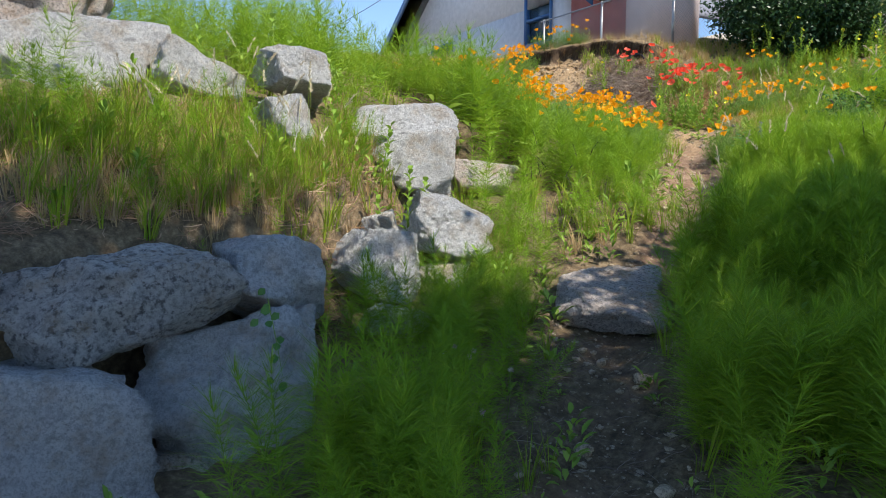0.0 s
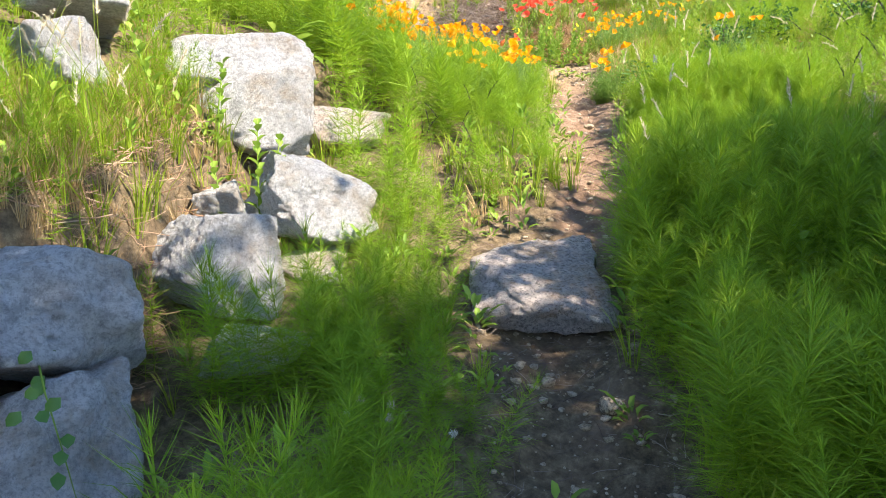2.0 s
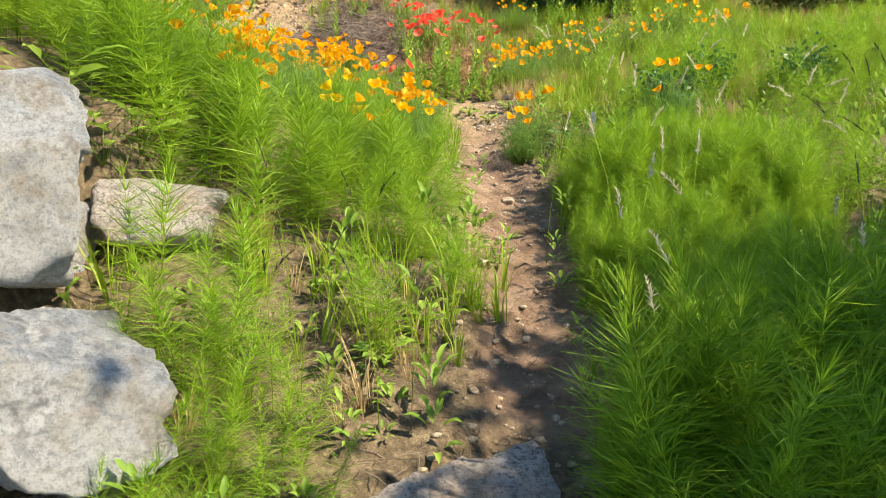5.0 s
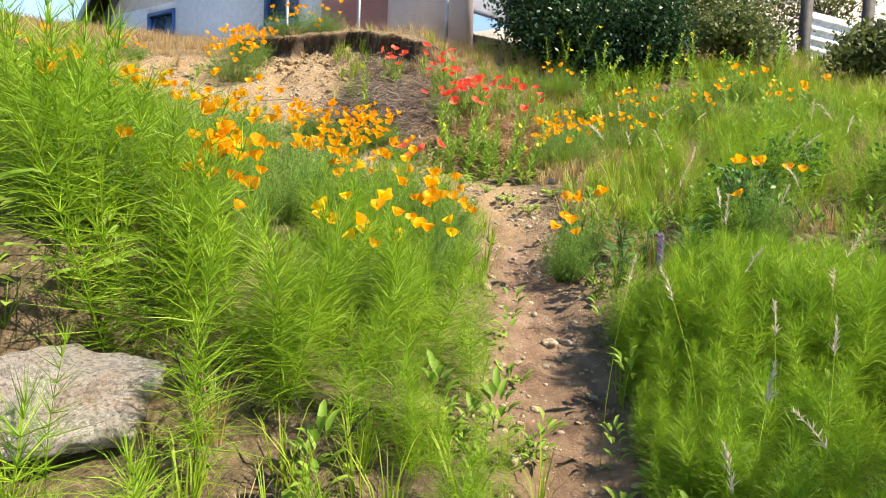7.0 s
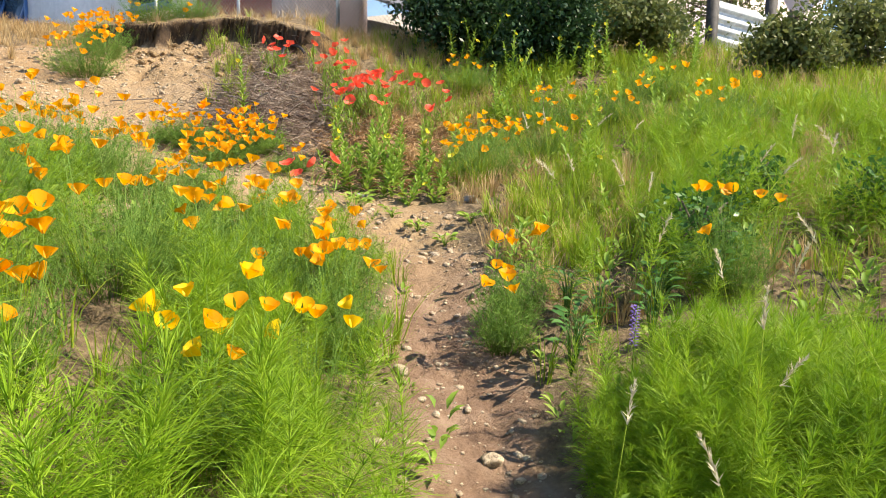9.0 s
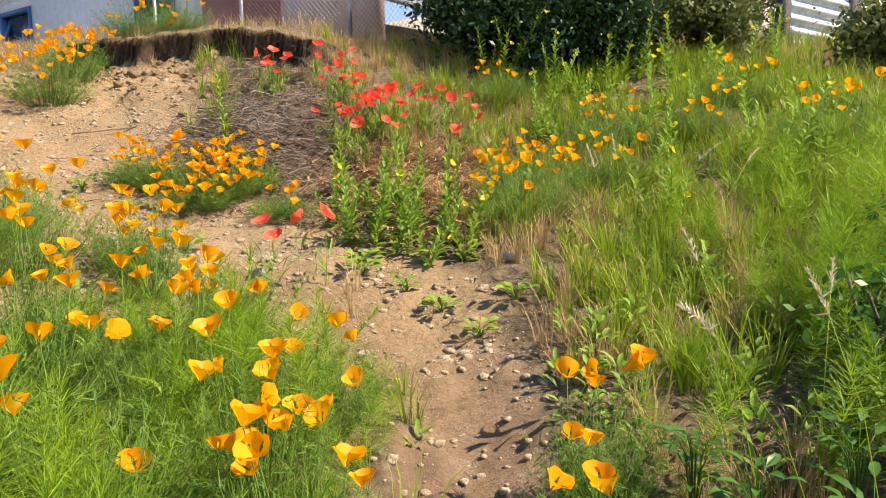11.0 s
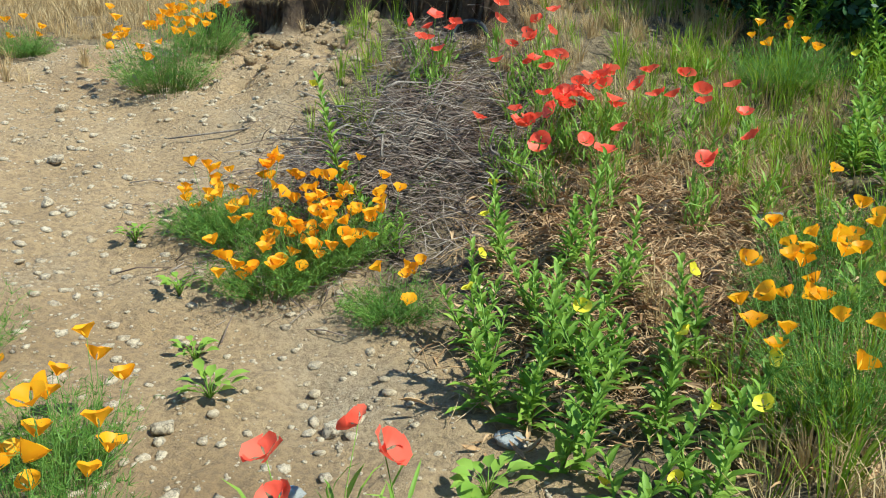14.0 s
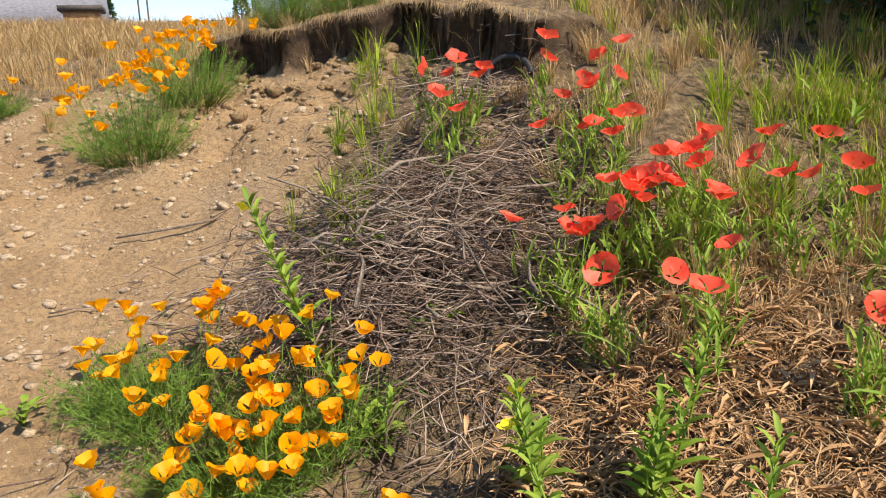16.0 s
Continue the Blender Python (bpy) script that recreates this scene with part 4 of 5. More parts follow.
CLUMPS_FAR = [(2.3, 7.0, 7, 0.2, 0.48), (-0.95, 6.22, 4, 0.25, 0.5), (-5.72, 14.67, 12, 0.3, 0.3), (-2.63, 10.44, 14, 0.4, 0.36), (-2.62, 12.95, 6, 0.2, 0.2), (2.15, 10.1, 9, 0.25, 0.32), (2.4, 10.5, 6, 0.25, 0.3),
              (2.69, 12.04, 7, 0.3, 0.35), (2.65, 9.9, 9, 0.25, 0.36), (3.1, 10.7, 10, 0.3, 0.36), (3.7, 10.3, 9, 0.3, 0.36), (4.3, 10.8, 8, 0.3, 0.36), (0.55, 7.0, 6, 0.15, 0.42), (0.66, 7.7, 5, 0.15, 0.3), (-0.3, 7.15, 9, 0.34, 0.46), (-0.85, 7.3, 12, 0.4, 0.48), (0.1, 7.1, 4, 0.25, 0.45), (-1.3, 7.9, 10, 0.4, 0.45), (-0.2, 7.75, 8, 0.3, 0.42)]
for x, y, count, reach, tall in CLUMPS + CLUMPS_LOW + CLUMPS_FAR:
    poppy_clump(x, y, count, reach, tall)
poppy_clump(0.05, 6.25, 10, 0.19, 0.47, True, 0.7, "golden yellow poppy clump rising out of horsetail")
poppy_clump(0.32, 6.42, 8, 0.17, 0.46, True, 0.7, "golden yellow poppy clump at the edge of the horsetail")


def red_poppy(x, y, tall, seed, blooms=1, leaves=34):
    r = np.random.default_rng(seed)
    plant = thing("red_poppy", x, y, None, "red field poppy on a thin hairy stalk", "poppy", "red poppies on the bank", r.uniform(0, 6.28))
    for _ in range(blooms):
        top = np.array([r.normal(0, 0.05), r.normal(0, 0.05), tall * r.uniform(0.85, 1.1)])
        stalk = part("stalk", Geo().tube([(0, 0, -0.02), top * 0.5 + r.normal(0, 0.015, 3), top], (0.002, 0.0016, 0.0014), 4), weed_leaf, plant)
        head = part("flower", RED[r.integers(0, 3)], None, stalk)
        head.location, head.rotation_euler, head.scale = top, (r.normal(0, 0.4), r.normal(0, 0.4), r.uniform(0, 6)), (r.uniform(0.9, 1.3),) * 3
    g = Geo()
    for _ in range(leaves):
        a = r.uniform(0, 6.28)
        way = np.array([math.cos(a), math.sin(a), r.uniform(0.3, 2.6)])
        g.leaf((*r.normal(0, 0.03, 2), tall * r.uniform(0, 0.55)), way, UP + r.normal(0, 0.2, 3), r.uniform(0.07, 0.16), r.uniform(0.006, 0.016))
    part("leaves", g, weed_leaf, plant)


RED_TOP = [(0.5, 11.96), (0.62, 11.79), (0.69, 12.01), (0.61, 12.04), (0.97, 12.08), (1.26, 12.05), (1.31, 11.86), (1.19, 11.89), (1.08, 11.64), (1.24, 11.65), (1.31, 11.67), (1.59, 11.66),
           (1.48, 11.56), (1.55, 11.48), (1.61, 11.45), (1.46, 11.44), (1.3, 11.4), (1.35, 11.39), (1.25, 11.34), (1.4, 11.33), (1.53, 11.34), (1.64, 11.36), (1.0, 11.23), (1.1, 11.21)]
RED_SIDE = [(1.11, 11.14), (1.18, 11.04), (1.25, 10.99), (1.55, 11.11), (1.5, 10.93), (1.81, 11.44), (1.85, 11.4), (2.02, 11.47), (1.89, 10.82), (1.94, 10.87), (2.33, 11.53), (2.07, 11.23), (2.18, 11.21),
            (2.21, 10.91), (2.02, 11.68), (1.83, 11.64), (1.1, 11.84)]
for n, (x, y) in enumerate(RED_TOP + RED_SIDE):
    red_poppy(x, y, 0.36, n, 2 if n < 24 else 1)
for n, (x, y) in enumerate([(0.5, 8.97), (0.58, 8.99), (0.66, 9.1), (0.78, 9.1)]):
    red_poppy(x, y, 0.34, 100 + n, 1, 9)


def primrose(x, y, tall, seed, blooms=2, stems=3):
    """Evening primrose: leafy upright stems with a few yellow flowers at the top."""
    r = np.random.default_rng(seed)
    plant = thing("evening_primrose", x, y, None, "leafy green evening primrose with pale yellow flowers" if blooms else "leafy green evening primrose not yet in flower", "wildflower", "evening primroses", r.uniform(0, 6.28))
    for s in range(stems):
        h = tall * (1 if s == 0 else r.uniform(0.5, 0.85))
        foot = np.array([*r.normal(0, 0.035, 2), -0.02]) * (s > 0)
        top = foot + [*r.normal(0, 0.11, 2) * h / 0.4, h]
        stem = part("stem", Geo().tube([foot, (foot + top) / 2 + r.normal(0, 0.01, 3), top], (0.0045, 0.0035, 0.002), 5), weed_leaf, plant)
        g = Geo()
        count = int(h * 74)
        for k in range(count):
            u = (k + 0.5) / count
            a = k * 2.4 + r.normal(0, 0.2)
            rise = 0.25 + 1.1 * u
            way = np.array([math.cos(a), math.sin(a), rise])
            g.leaf(foot + (top - foot) * u, way, UP - 0.3 * way, (0.125 - 0.07 * u) * r.uniform(0.7, 1.2), (0.032 - 0.014 * u), 0.12)
        part("leaves", g, weed_leaf, stem)
        if s < blooms:
            head = part("flower", YELLOW[s % 2], None, stem)
            head.location = top + np.array([0.02, -0.02, -0.03 - 0.08 * s])
            head.rotation_euler, head.scale = (r.normal(0.5, 0.4), r.normal(0, 0.4), 0), (r.uniform(0.8, 1.1),) * 3


PRIMROSES = [(1.01, 9.79, 0.42, 1, 3), (1.2, 9.45, 0.36, 0, 3), (1.42, 9.85, 0.40, 1, 3), (1.62, 9.9, 0.40, 1, 3), (1.2, 9.98, 0.38, 0, 3), (1.68, 9.5, 0.34, 1, 2), (1.13, 9.7, 0.34, 0, 3), (1.32, 10.04, 0.46, 0, 3), (1.34, 9.21, 0.34, 2, 3), (1.54, 9.26, 0.36, 2, 3), (1.5, 9.55, 0.4, 1, 2), (0.94, 10.11, 0.42, 1, 3), (1.35, 9.66, 0.42, 0, 3),
             (1.32, 10.53, 0.5, 0, 3), (1.16, 10.24, 0.4, 1, 3), (1.49, 10.3, 0.36, 0, 2), (0.26, 11.05, 0.62, 2, 1), (0.55, 10.75, 0.3, 0, 2), (1.03, 10.6, 0.42, 1, 2), (3.13, 11.22, 0.5, 2, 2), (-2.49, 11.55, 0.45, 2, 1), (3.5, 9.2, 0.6, 1, 2),
             (2.6, 9.0, 0.5, 2, 2)]
for n, (x, y, tall, blooms, stems) in enumerate(PRIMROSES):
    primrose(x, y, tall, n, blooms, stems)


# ---- low weeds between the taller plants ----
def weed(seed, count, leaf, tall):
    r, g = np.random.default_rng(seed), Geo()
    for k in range(count):
        a = k * 2.4
        u = r.uniform(0, 1)
        way = np.array([math.cos(a), math.sin(a), 0.15 + 1.1 * u])
        g.leaf((0.02 * math.cos(a), 0.02 * math.sin(a), tall * u), way, UP - 0.2 * way, leaf * r.uniform(0.6, 1.2), leaf * 0.34)
    return g.arrays()


LOW_WEEDS = [weed(s, 9, 0.06, 0.05) for s in range(4)] + [weed(9 + s, 16, 0.06, 0.18) for s in range(4)]


def weed_keep(x, y):
    s = x - path_x(y)
    off = (s < -left_edge(y) + 0.15) | (s > right_edge(y) - 0.1)
    high = (y > 8.3) & (x < np.interp(y, [8.3, 9.2, 10.5, 11.5, 13.2], [1.1, 1.0, 0.9, 1.1, 1.2]))
    return off * ~high * (y < 12.5) * off_stones(x, y) * np.where(y > 7.5, 0.75, 0.55) * smooth(-0.4, 0.1, clump(x, y, 3.1, 23))


w1 = spread(5200, -3.6, 5.0, 1.6, 12.5, weed_keep)
whole("low_weeds", scattered(LOW_WEEDS, w1, rng.uniform(0, 6.3, len(w1)), rng.uniform(0.5, 1.4, len(w1)), 0.2), weed_leaf, "low broad-leaved weeds covering the ground", "weeds", kind="stuff")
print("weeds", len(w1))
# ---- dead twigs, litter, pebbles ----
def twig(seed, length, radius):
    r, g = np.random.default_rng(seed), Geo()
    p = [np.zeros(3)]
    way = np.array([1.0, 0, 0.15])
    for _ in range(4):
        way = unit(way + r.normal(0, 0.22, 3))
        p.append(p[-1] + way * length / 4)
    g.tube(np.array(p) - np.array(p).mean(0), np.linspace(radius, radius * 0.45, 5), 3)
    return g.arrays()


TWIGS = [twig(s, 0.28, 0.0024) for s in range(8)]


def heap_keep(x, y):
    low = np.exp(-(((x - 0.5) / 0.62) ** 2 + ((y - 11.35 - 0.2 * (x - 0.4)) / 0.60) ** 2) ** 1.1)
    high = np.exp(-(((x - 0.65 - 0.5 * (12.2 - y)) / 0.5) ** 2 + ((y - 12.2) / 0.55) ** 2) ** 1.2)
    return np.maximum(low, 0.32 * high)


h1 = spread(24000, -1.0, 1.9, 10.2, 12.9, heap_keep)
h1[:, 2] += rng.uniform(0, 0.26, len(h1)) * heap_keep(h1[:, 0], h1[:, 1])
whole("twig_heap", scattered(TWIGS, h1, rng.uniform(0, 6.3, len(h1)), rng.uniform(0.5, 1.5, len(h1)), 0.5), twig_brown, "heap of dry grey-brown twigs on the bank", "brushwood", kind="stuff")
NEEDLES = [twig(30 + s, 0.17, 0.0021) for s in range(6)]
h2 = spread(19000, 0.7, 2.9, 9.2, 12.0, lambda x, y: np.exp(-(((x - 1.8) / 0.85) ** 2 + ((y - 10.5) / 0.95) ** 2) ** 2))
h2[:, 2] += rng.uniform(0, 0.05, len(h2))
whole("needle_litter", scattered(NEEDLES, h2, rng.uniform(0, 6.3, len(h2)), rng.uniform(0.5, 1.5, len(h2)), 0.5), needle_brown, "reddish-brown litter of dead stems and needles", "litter", kind="stuff")

STRAWS = [twig(60 + s, 0.17, 0.0022) for s in range(6)]
h3 = spread(11000, -3.1, -0.95, 1.7, 4.5, lambda x, y: (x < wall_low(y) - 0.1) * (x > wall_low(y) - np.where(y < 3.2, 1.0, 0.6)) * off_stones(x, y) * smooth(-0.4, 0.1, clump(x, y, 3.0, 51)))
h3[:, 2] += rng.uniform(0, 0.03, len(h3))
whole("straw_litter", scattered(STRAWS, h3, rng.uniform(0, 6.3, len(h3)), rng.uniform(0.5, 1.5, len(h3)), 0.4), straw_red, "pinkish-brown dead straw lying along the wall", "litter", kind="stuff")
h4 = spread(3000, -0.5, 0.75, 1.7, 5.4, lambda x, y: 0.5 + 0.5 * (np.abs(x - path_x(y)) > 0.22))
h4[:, 2] += rng.uniform(0, 0.02, len(h4))
whole("twig_litter", scattered(STRAWS, h4, rng.uniform(0, 6.3, len(h4)), rng.uniform(0.3, 0.9, len(h4)), 0.3), twig_brown, "broken dark stems strewn over the path", "litter", kind="stuff")

PEBBLES = []
for s in range(5):
    m = boulder_mesh("pebble", (0.03, 0.024, 0.017), 200 + s, pebble, 1, 4)
    v = np.array([p.co[:] for p in m.vertices])
    f = np.array([p.vertices[:] for p in m.polygons])
    bpy.data.meshes.remove(m)
    PEBBLES.append((v, f))


def pebble_keep(x, y):
    s = np.abs(x - path_x(y))
    trail = (s < 0.34) * (y < 9)
    slope = (y > 8.2) & (x < np.interp(y, [8, 9.5, 11, 13.2], [1.3, 1.2, 0.1, 0.1])) & (x > -3) & (y < brow_y(x))
    return np.clip(0.8 * trail + 0.8 * slope, 0, 1)


pb = spread(36000, -3.0, 1.6, 1.6, 13.4, pebble_keep)
pb[:, 2] += 0.008
size = 0.24 + rng.pareto(1.9, len(pb)) * 0.36
whole("gravel", scattered(PEBBLES, pb, rng.uniform(0, 6.3, len(pb)), np.clip(size, 0.18, 1.8) * np.where(pb[:, 1] < 8, 0.8, 1.0), 0.3), pebble, "loose pebbles and clods on the bare soil", "gravel", kind="stuff", soft=True)

# ---- the dark shrub by the fence ----
def leafy(name, x, y, z, label, trunk_h, crown_mid, crown_r, leaves, leaf_len, mat, seed, group=""):
    r = np.random.default_rng(seed)
    tree = thing(name, x, y, z, label, "tree" if trunk_h > 1.5 else "shrub", group)
    wood = Geo()
    mid = np.array(crown_mid, float)
    wood.tube([(0, 0, -0.2), (0.03, 0.02, trunk_h * 0.5), (0, 0.05, trunk_h)], (0.05 * trunk_h ** 0.5 + 0.02, 0.04 * trunk_h ** 0.5, 0.03 * trunk_h ** 0.5), 8)
    tips = []
    for _ in range(26):
        d = unit(r.normal(size=3) + [0, 0, 0.3])
        end = mid + d * np.array(crown_r) * r.uniform(0.55, 1.0)
        start = np.array([0, 0.04, trunk_h * r.uniform(0.55, 1.0)])
        bend = (start + end) / 2 + r.normal(0, 0.12, 3) * crown_r[0] * 0.6
        wood.tube([start, bend, end], (0.02 * trunk_h ** 0.5, 0.014 * trunk_h ** 0.5, 0.005), 5)
        tips += [end, (bend + end) / 2, bend]
    part("trunk", wood, bark, tree)
    tips = np.array(tips)
    at = tips[r.integers(0, len(tips), leaves)] + r.normal(0, 0.2, (leaves, 3)) * np.array(crown_r)
    way, side = unit(r.normal(size=(leaves, 3)) + [0, 0, -0.2]), None
    side = unit(np.cross(way, r.normal(size=(leaves, 3))))
    ln = leaf_len * r.uniform(0.6, 1.2, leaves)[:, None]
    v = np.stack([at, at + way * ln * 0.5 + side * ln * 0.28, at + way * ln, at + way * ln * 0.5 - side * ln * 0.28], 1).reshape(-1, 3)
    k = np.arange(leaves)[:, None] * 4
    part("crown", Geo().add(v, np.concatenate([k + [0, 1, 2], k + [0, 2, 3]])), mat, tree)
    return tree


leafy("dark_shrub", 3.3, 14.0, None, "dense dark evergreen shrub at the top of the bank", 1.2, (0, 0, 1.1), (1.35, 1.0, 1.35), 26000, 0.085, dark_leaf, 3)
leafy("dark_shrub", 2.95, 12.95, None, "low dark bramble at the foot of the shrub", 0.6, (0, 0, 0.6), (0.85, 0.6, 0.85), 17000, 0.07, dark_leaf, 4)
leafy("dark_shrub", 3.75, 12.5, None, "spreading dark bramble beside the evergreen shrub", 0.6, (0, 0, 0.55), (0.8, 0.6, 0.75), 15000, 0.07, dark_leaf, 8)
# two unseen trees, added on the right to shade the foot of the slope
leafy("unseen_shade_tree", 4.5, -0.05, None, "unseen leafy tree added to shade the foot of the path", 4.8, (-1.0, 0.05, 5.4), (3.7, 1.75, 1.55), 34000, 0.16, tree_leaf, 5)
# the smaller unseen crown shades the growth right of the path
leafy("unseen_shade_tree", 4.08, 2.95, None, "unseen young tree added to shade the right of the path", 3.0, (0, -0.15, 3.5), (1.25, 0.9, 0.85), 9500, 0.13, tree_leaf, 6)

for n, (x, y) in enumerate([(2.35, 7.3), (2.95, 7.7), (3.4, 7.2)]):
    leafy("low_bush", x, y, None, "low dark-leaved bush standing among the horsetail", 0.22, (0, 0, 0.22), (0.26, 0.24, 0.20), 1100, 0.045, dark_green, 80 + n, "low bushes on the bank")

# ---- single stones on the bare slope ----
STONES = [(0.25, 9.15, 0.10), (0.13, 9.30, 0.07), (-1.77, 12.0, 0.09), (-1.2, 10.9, 0.08), (-0.03, 9.6, 0.07), (0.5, 9.7, 0.08), (-1.45, 11.4, 0.10), (-1.0, 11.3, 0.06), (-0.6, 10.9, 0.05), (-1.9, 11.2, 0.07),
          (-0.9, 12.3, 0.07), (-0.5, 11.9, 0.06), (0.62, 8.7, 0.05), (0.86, 8.3, 0.06), (0.75, 6.9, 0.07), (0.95, 6.4, 0.08), (0.6, 5.6, 0.07), (0.85, 7.6, 0.05), (0.28, 3.3, 0.09), (0.02, 2.8, 0.08), (0.3, 2.5, 0.07), (0.1, 3.5, 0.06),
          (-0.35, 12.6, 0.09), (0.05, 12.4, 0.07), (-1.3, 12.5, 0.08)]
for n, (x, y, d) in enumerate(STONES):
    stone = new("stone", boulder_mesh("stone", (d, d * 0.8, d * 0.62), 300 + n, pebble, 3, 9))
    stone.matrix_world = pose(x, y, land1(x, y) + d * 0.16, 0, 0, n * 47)
    tagged(stone, "loose rounded stone lying on bare soil", "stone", "loose stones")
concrete = plain("grey_concrete", (0.27, 0.27, 0.265), 0.85, 14, 0.25, 0.6)
for n, (x, y, d) in enumerate([(1.07, 9.62, 0.11), (2.23, 10.86, 0.18), (1.74, 9.05, 0.12), (0.45, 9.35, 0.09)]):
    lump = new("concrete_lump", boulder_mesh("concrete_lump", (d, d * 0.7, d * 0.5), 340 + n, concrete, 3, 9))
    lump.matrix_world = pose(x, y, land1(x, y) + d * 0.14, 0, 8, n * 61)
    tagged(lump, "pale grey broken lump of concrete in the soil", "rubble", "rubble")

# crumbling edge under the turf: clods set into the bank
for n in range(230):
    x = -1.5 + 2.1 * n / 229 + rng.normal(0, 0.03)
    y = float(brow_y(x)) - 0.06 - abs(rng.normal(0, 0.45))
    d = 0.022 + 0.03 * rng.pareto(2.2)
    d = min(d, 0.11)
    clod = new("clod", boulder_mesh("clod", (d, d * 0.9, d * 0.7), 400 + n, soil_clod, 2, 6))
    clod.matrix_world = pose(x, y, land1(x, y) + d * 0.12, 0, 0, n * 33)
    tagged(clod, "tan clod of crumbling earth on the bank", "clod", "clods on the bank")

# ---- broad-leaved weeds ----
def broad_weed(x, y, seed, leaf=0.10, count=9, tall=0.08, label="low broad-leaved weed with soft green leaves", name="broad_leaf_weed", mat=None, wide=0.5):
    r = np.random.default_rng(seed)
    plant = thing(name, x, y, None, label, "weed", "broad-leaved weeds", r.uniform(0, 6.28))
    for k in range(count):
        a, h = k * 2.4 + r.normal(0, 0.3), tall * r.uniform(0.4, 1.0)
        out = np.array([math.cos(a), math.sin(a), 0])
        reach = leaf * r.uniform(0.4, 0.9)
        g = Geo().tube([(0, 0, 0), out * reach * 0.5 + UP * h * 0.8, out * reach + UP * h], (0.0022, 0.0018, 0.0012), 4)
        g.leaf(out * reach + UP * h, out + 0.25 * UP, UP + r.normal(0, 0.25, 3), leaf * r.uniform(0.7, 1.15), leaf * wide, 0.12, 0.15)
        part("leaf", g, mat or weed_leaf, plant)


WEEDS = [(-0.09, 10.0), (1.27, 8.68), (1.0, 9.37), (1.37, 8.4), (-0.26, 3.67), (-0.42, 3.5), (1.05, 3.46), (1.2, 3.3), (0.98, 9.2), (-0.67, 10.72), (0.31, 11.5), (0.06, 9.76), (-0.3, 10.35), (0.62, 11.2), (1.1, 3.7), (-0.3, 3.3), (-1.5, 3.3), (-1.65, 3.1),
         (0.2, 5.0), (-0.1, 5.2), (0.05, 4.8), (1.15, 8.9), (1.6, 8.6)]
for n, (x, y) in enumerate(WEEDS):
    broad_weed(x, y, n, 0.055 + 0.012 * (n % 3), 13 + n % 5)


def leafy_shoot(x, y, tall, seed, leaf=0.09):
    r = np.random.default_rng(seed)
    plant = thing("leafy_shoot", x, y, None, "tall leafy yellow-green shoot before the boulders", "weed", "leafy shoots", r.uniform(0, 6))
    top = np.array([*r.normal(0, 0.05, 2), tall])
    stem = part("stem", Geo().tube([(0, 0, -0.02), top * 0.5 + r.normal(0, 0.015, 3), top], (0.005, 0.004, 0.002), 5), weed_leaf, plant)
    for k in range(int(tall * 34)):
        u, a = 0.15 + 0.85 * k / (tall * 34), k * 2.4
        way = np.array([math.cos(a), math.sin(a), 0.5 + 0.5 * u])
        part("leaf", Geo().leaf(top * u, way, UP - 0.4 * way, leaf * (1.15 - 0.6 * u), leaf * 0.42, 0.12), weed_leaf, stem)


for n, (x, y, tall) in enumerate([(-1.07, 4.25, 0.62), (-1.2, 4.2, 0.5), (-0.98, 4.32, 0.55), (-1.45, 4.3, 0.45), (-1.3, 4.5, 0.5), (-1.0, 5.05, 0.3), (-1.12, 5.15, 0.34), (-2.0, 4.7, 0.5), (-2.3, 4.9, 0.55), (-1.75, 4.95, 0.45), (-2.6, 4.6, 0.4), (1.05, 3.5, 0.45)]):
    leafy_shoot(x, y, tall, n)
for n, (x, y) in enumerate([(-2.75, 4.5), (-2.5, 4.55), (-2.95, 4.35), (-1.02, 5.72), (-1.2, 5.78), (-0.9, 5.86)]):
    broad_weed(x, y, 60 + n, 0.17, 9, 0.2, "yellow-green dock with long pointed leaves behind the boulders", "dock", wide=0.26)

for n, (x, y) in enumerate([(1.45, 6.8), (1.62, 6.95), (1.75, 6.75), (1.9, 6.95), (1.55, 7.1), (1.35, 6.65), (2.05, 7.1), (2.2, 6.95)]):
    broad_weed(x, y, 90 + n, 0.07, 20, 0.26, "dark green leafy weed in the shade of the bank", "broad_leaf_weed", dark_green, 0.36)

# ivy that hangs over the rounded boulder
ivy = thing("ivy", -1.28, 2.72, 1.18, "small ivy trailing over the face of a boulder", "ivy")
trail_line = [(0, 0, 0.05), (0.05, -0.08, 0.0), (0.10, -0.13, -0.12), (0.13, -0.15, -0.24)]
part("vine", Geo().tube(trail_line, (0.003, 0.0025, 0.002, 0.0015), 4), weed_leaf, ivy)
for k in range(14):
    p = np.array(trail_line[k % 4]) + rng.normal(0, 0.025, 3) + [0.02, -0.03, 0]
    part("leaf", Geo().leaf(p, [rng.normal(0, 0.5), -0.4, -0.6], [0.5, -0.8, 0.3], rng.uniform(0.028, 0.045), 0.032, 0.1, 0.1), dark_green, ivy)

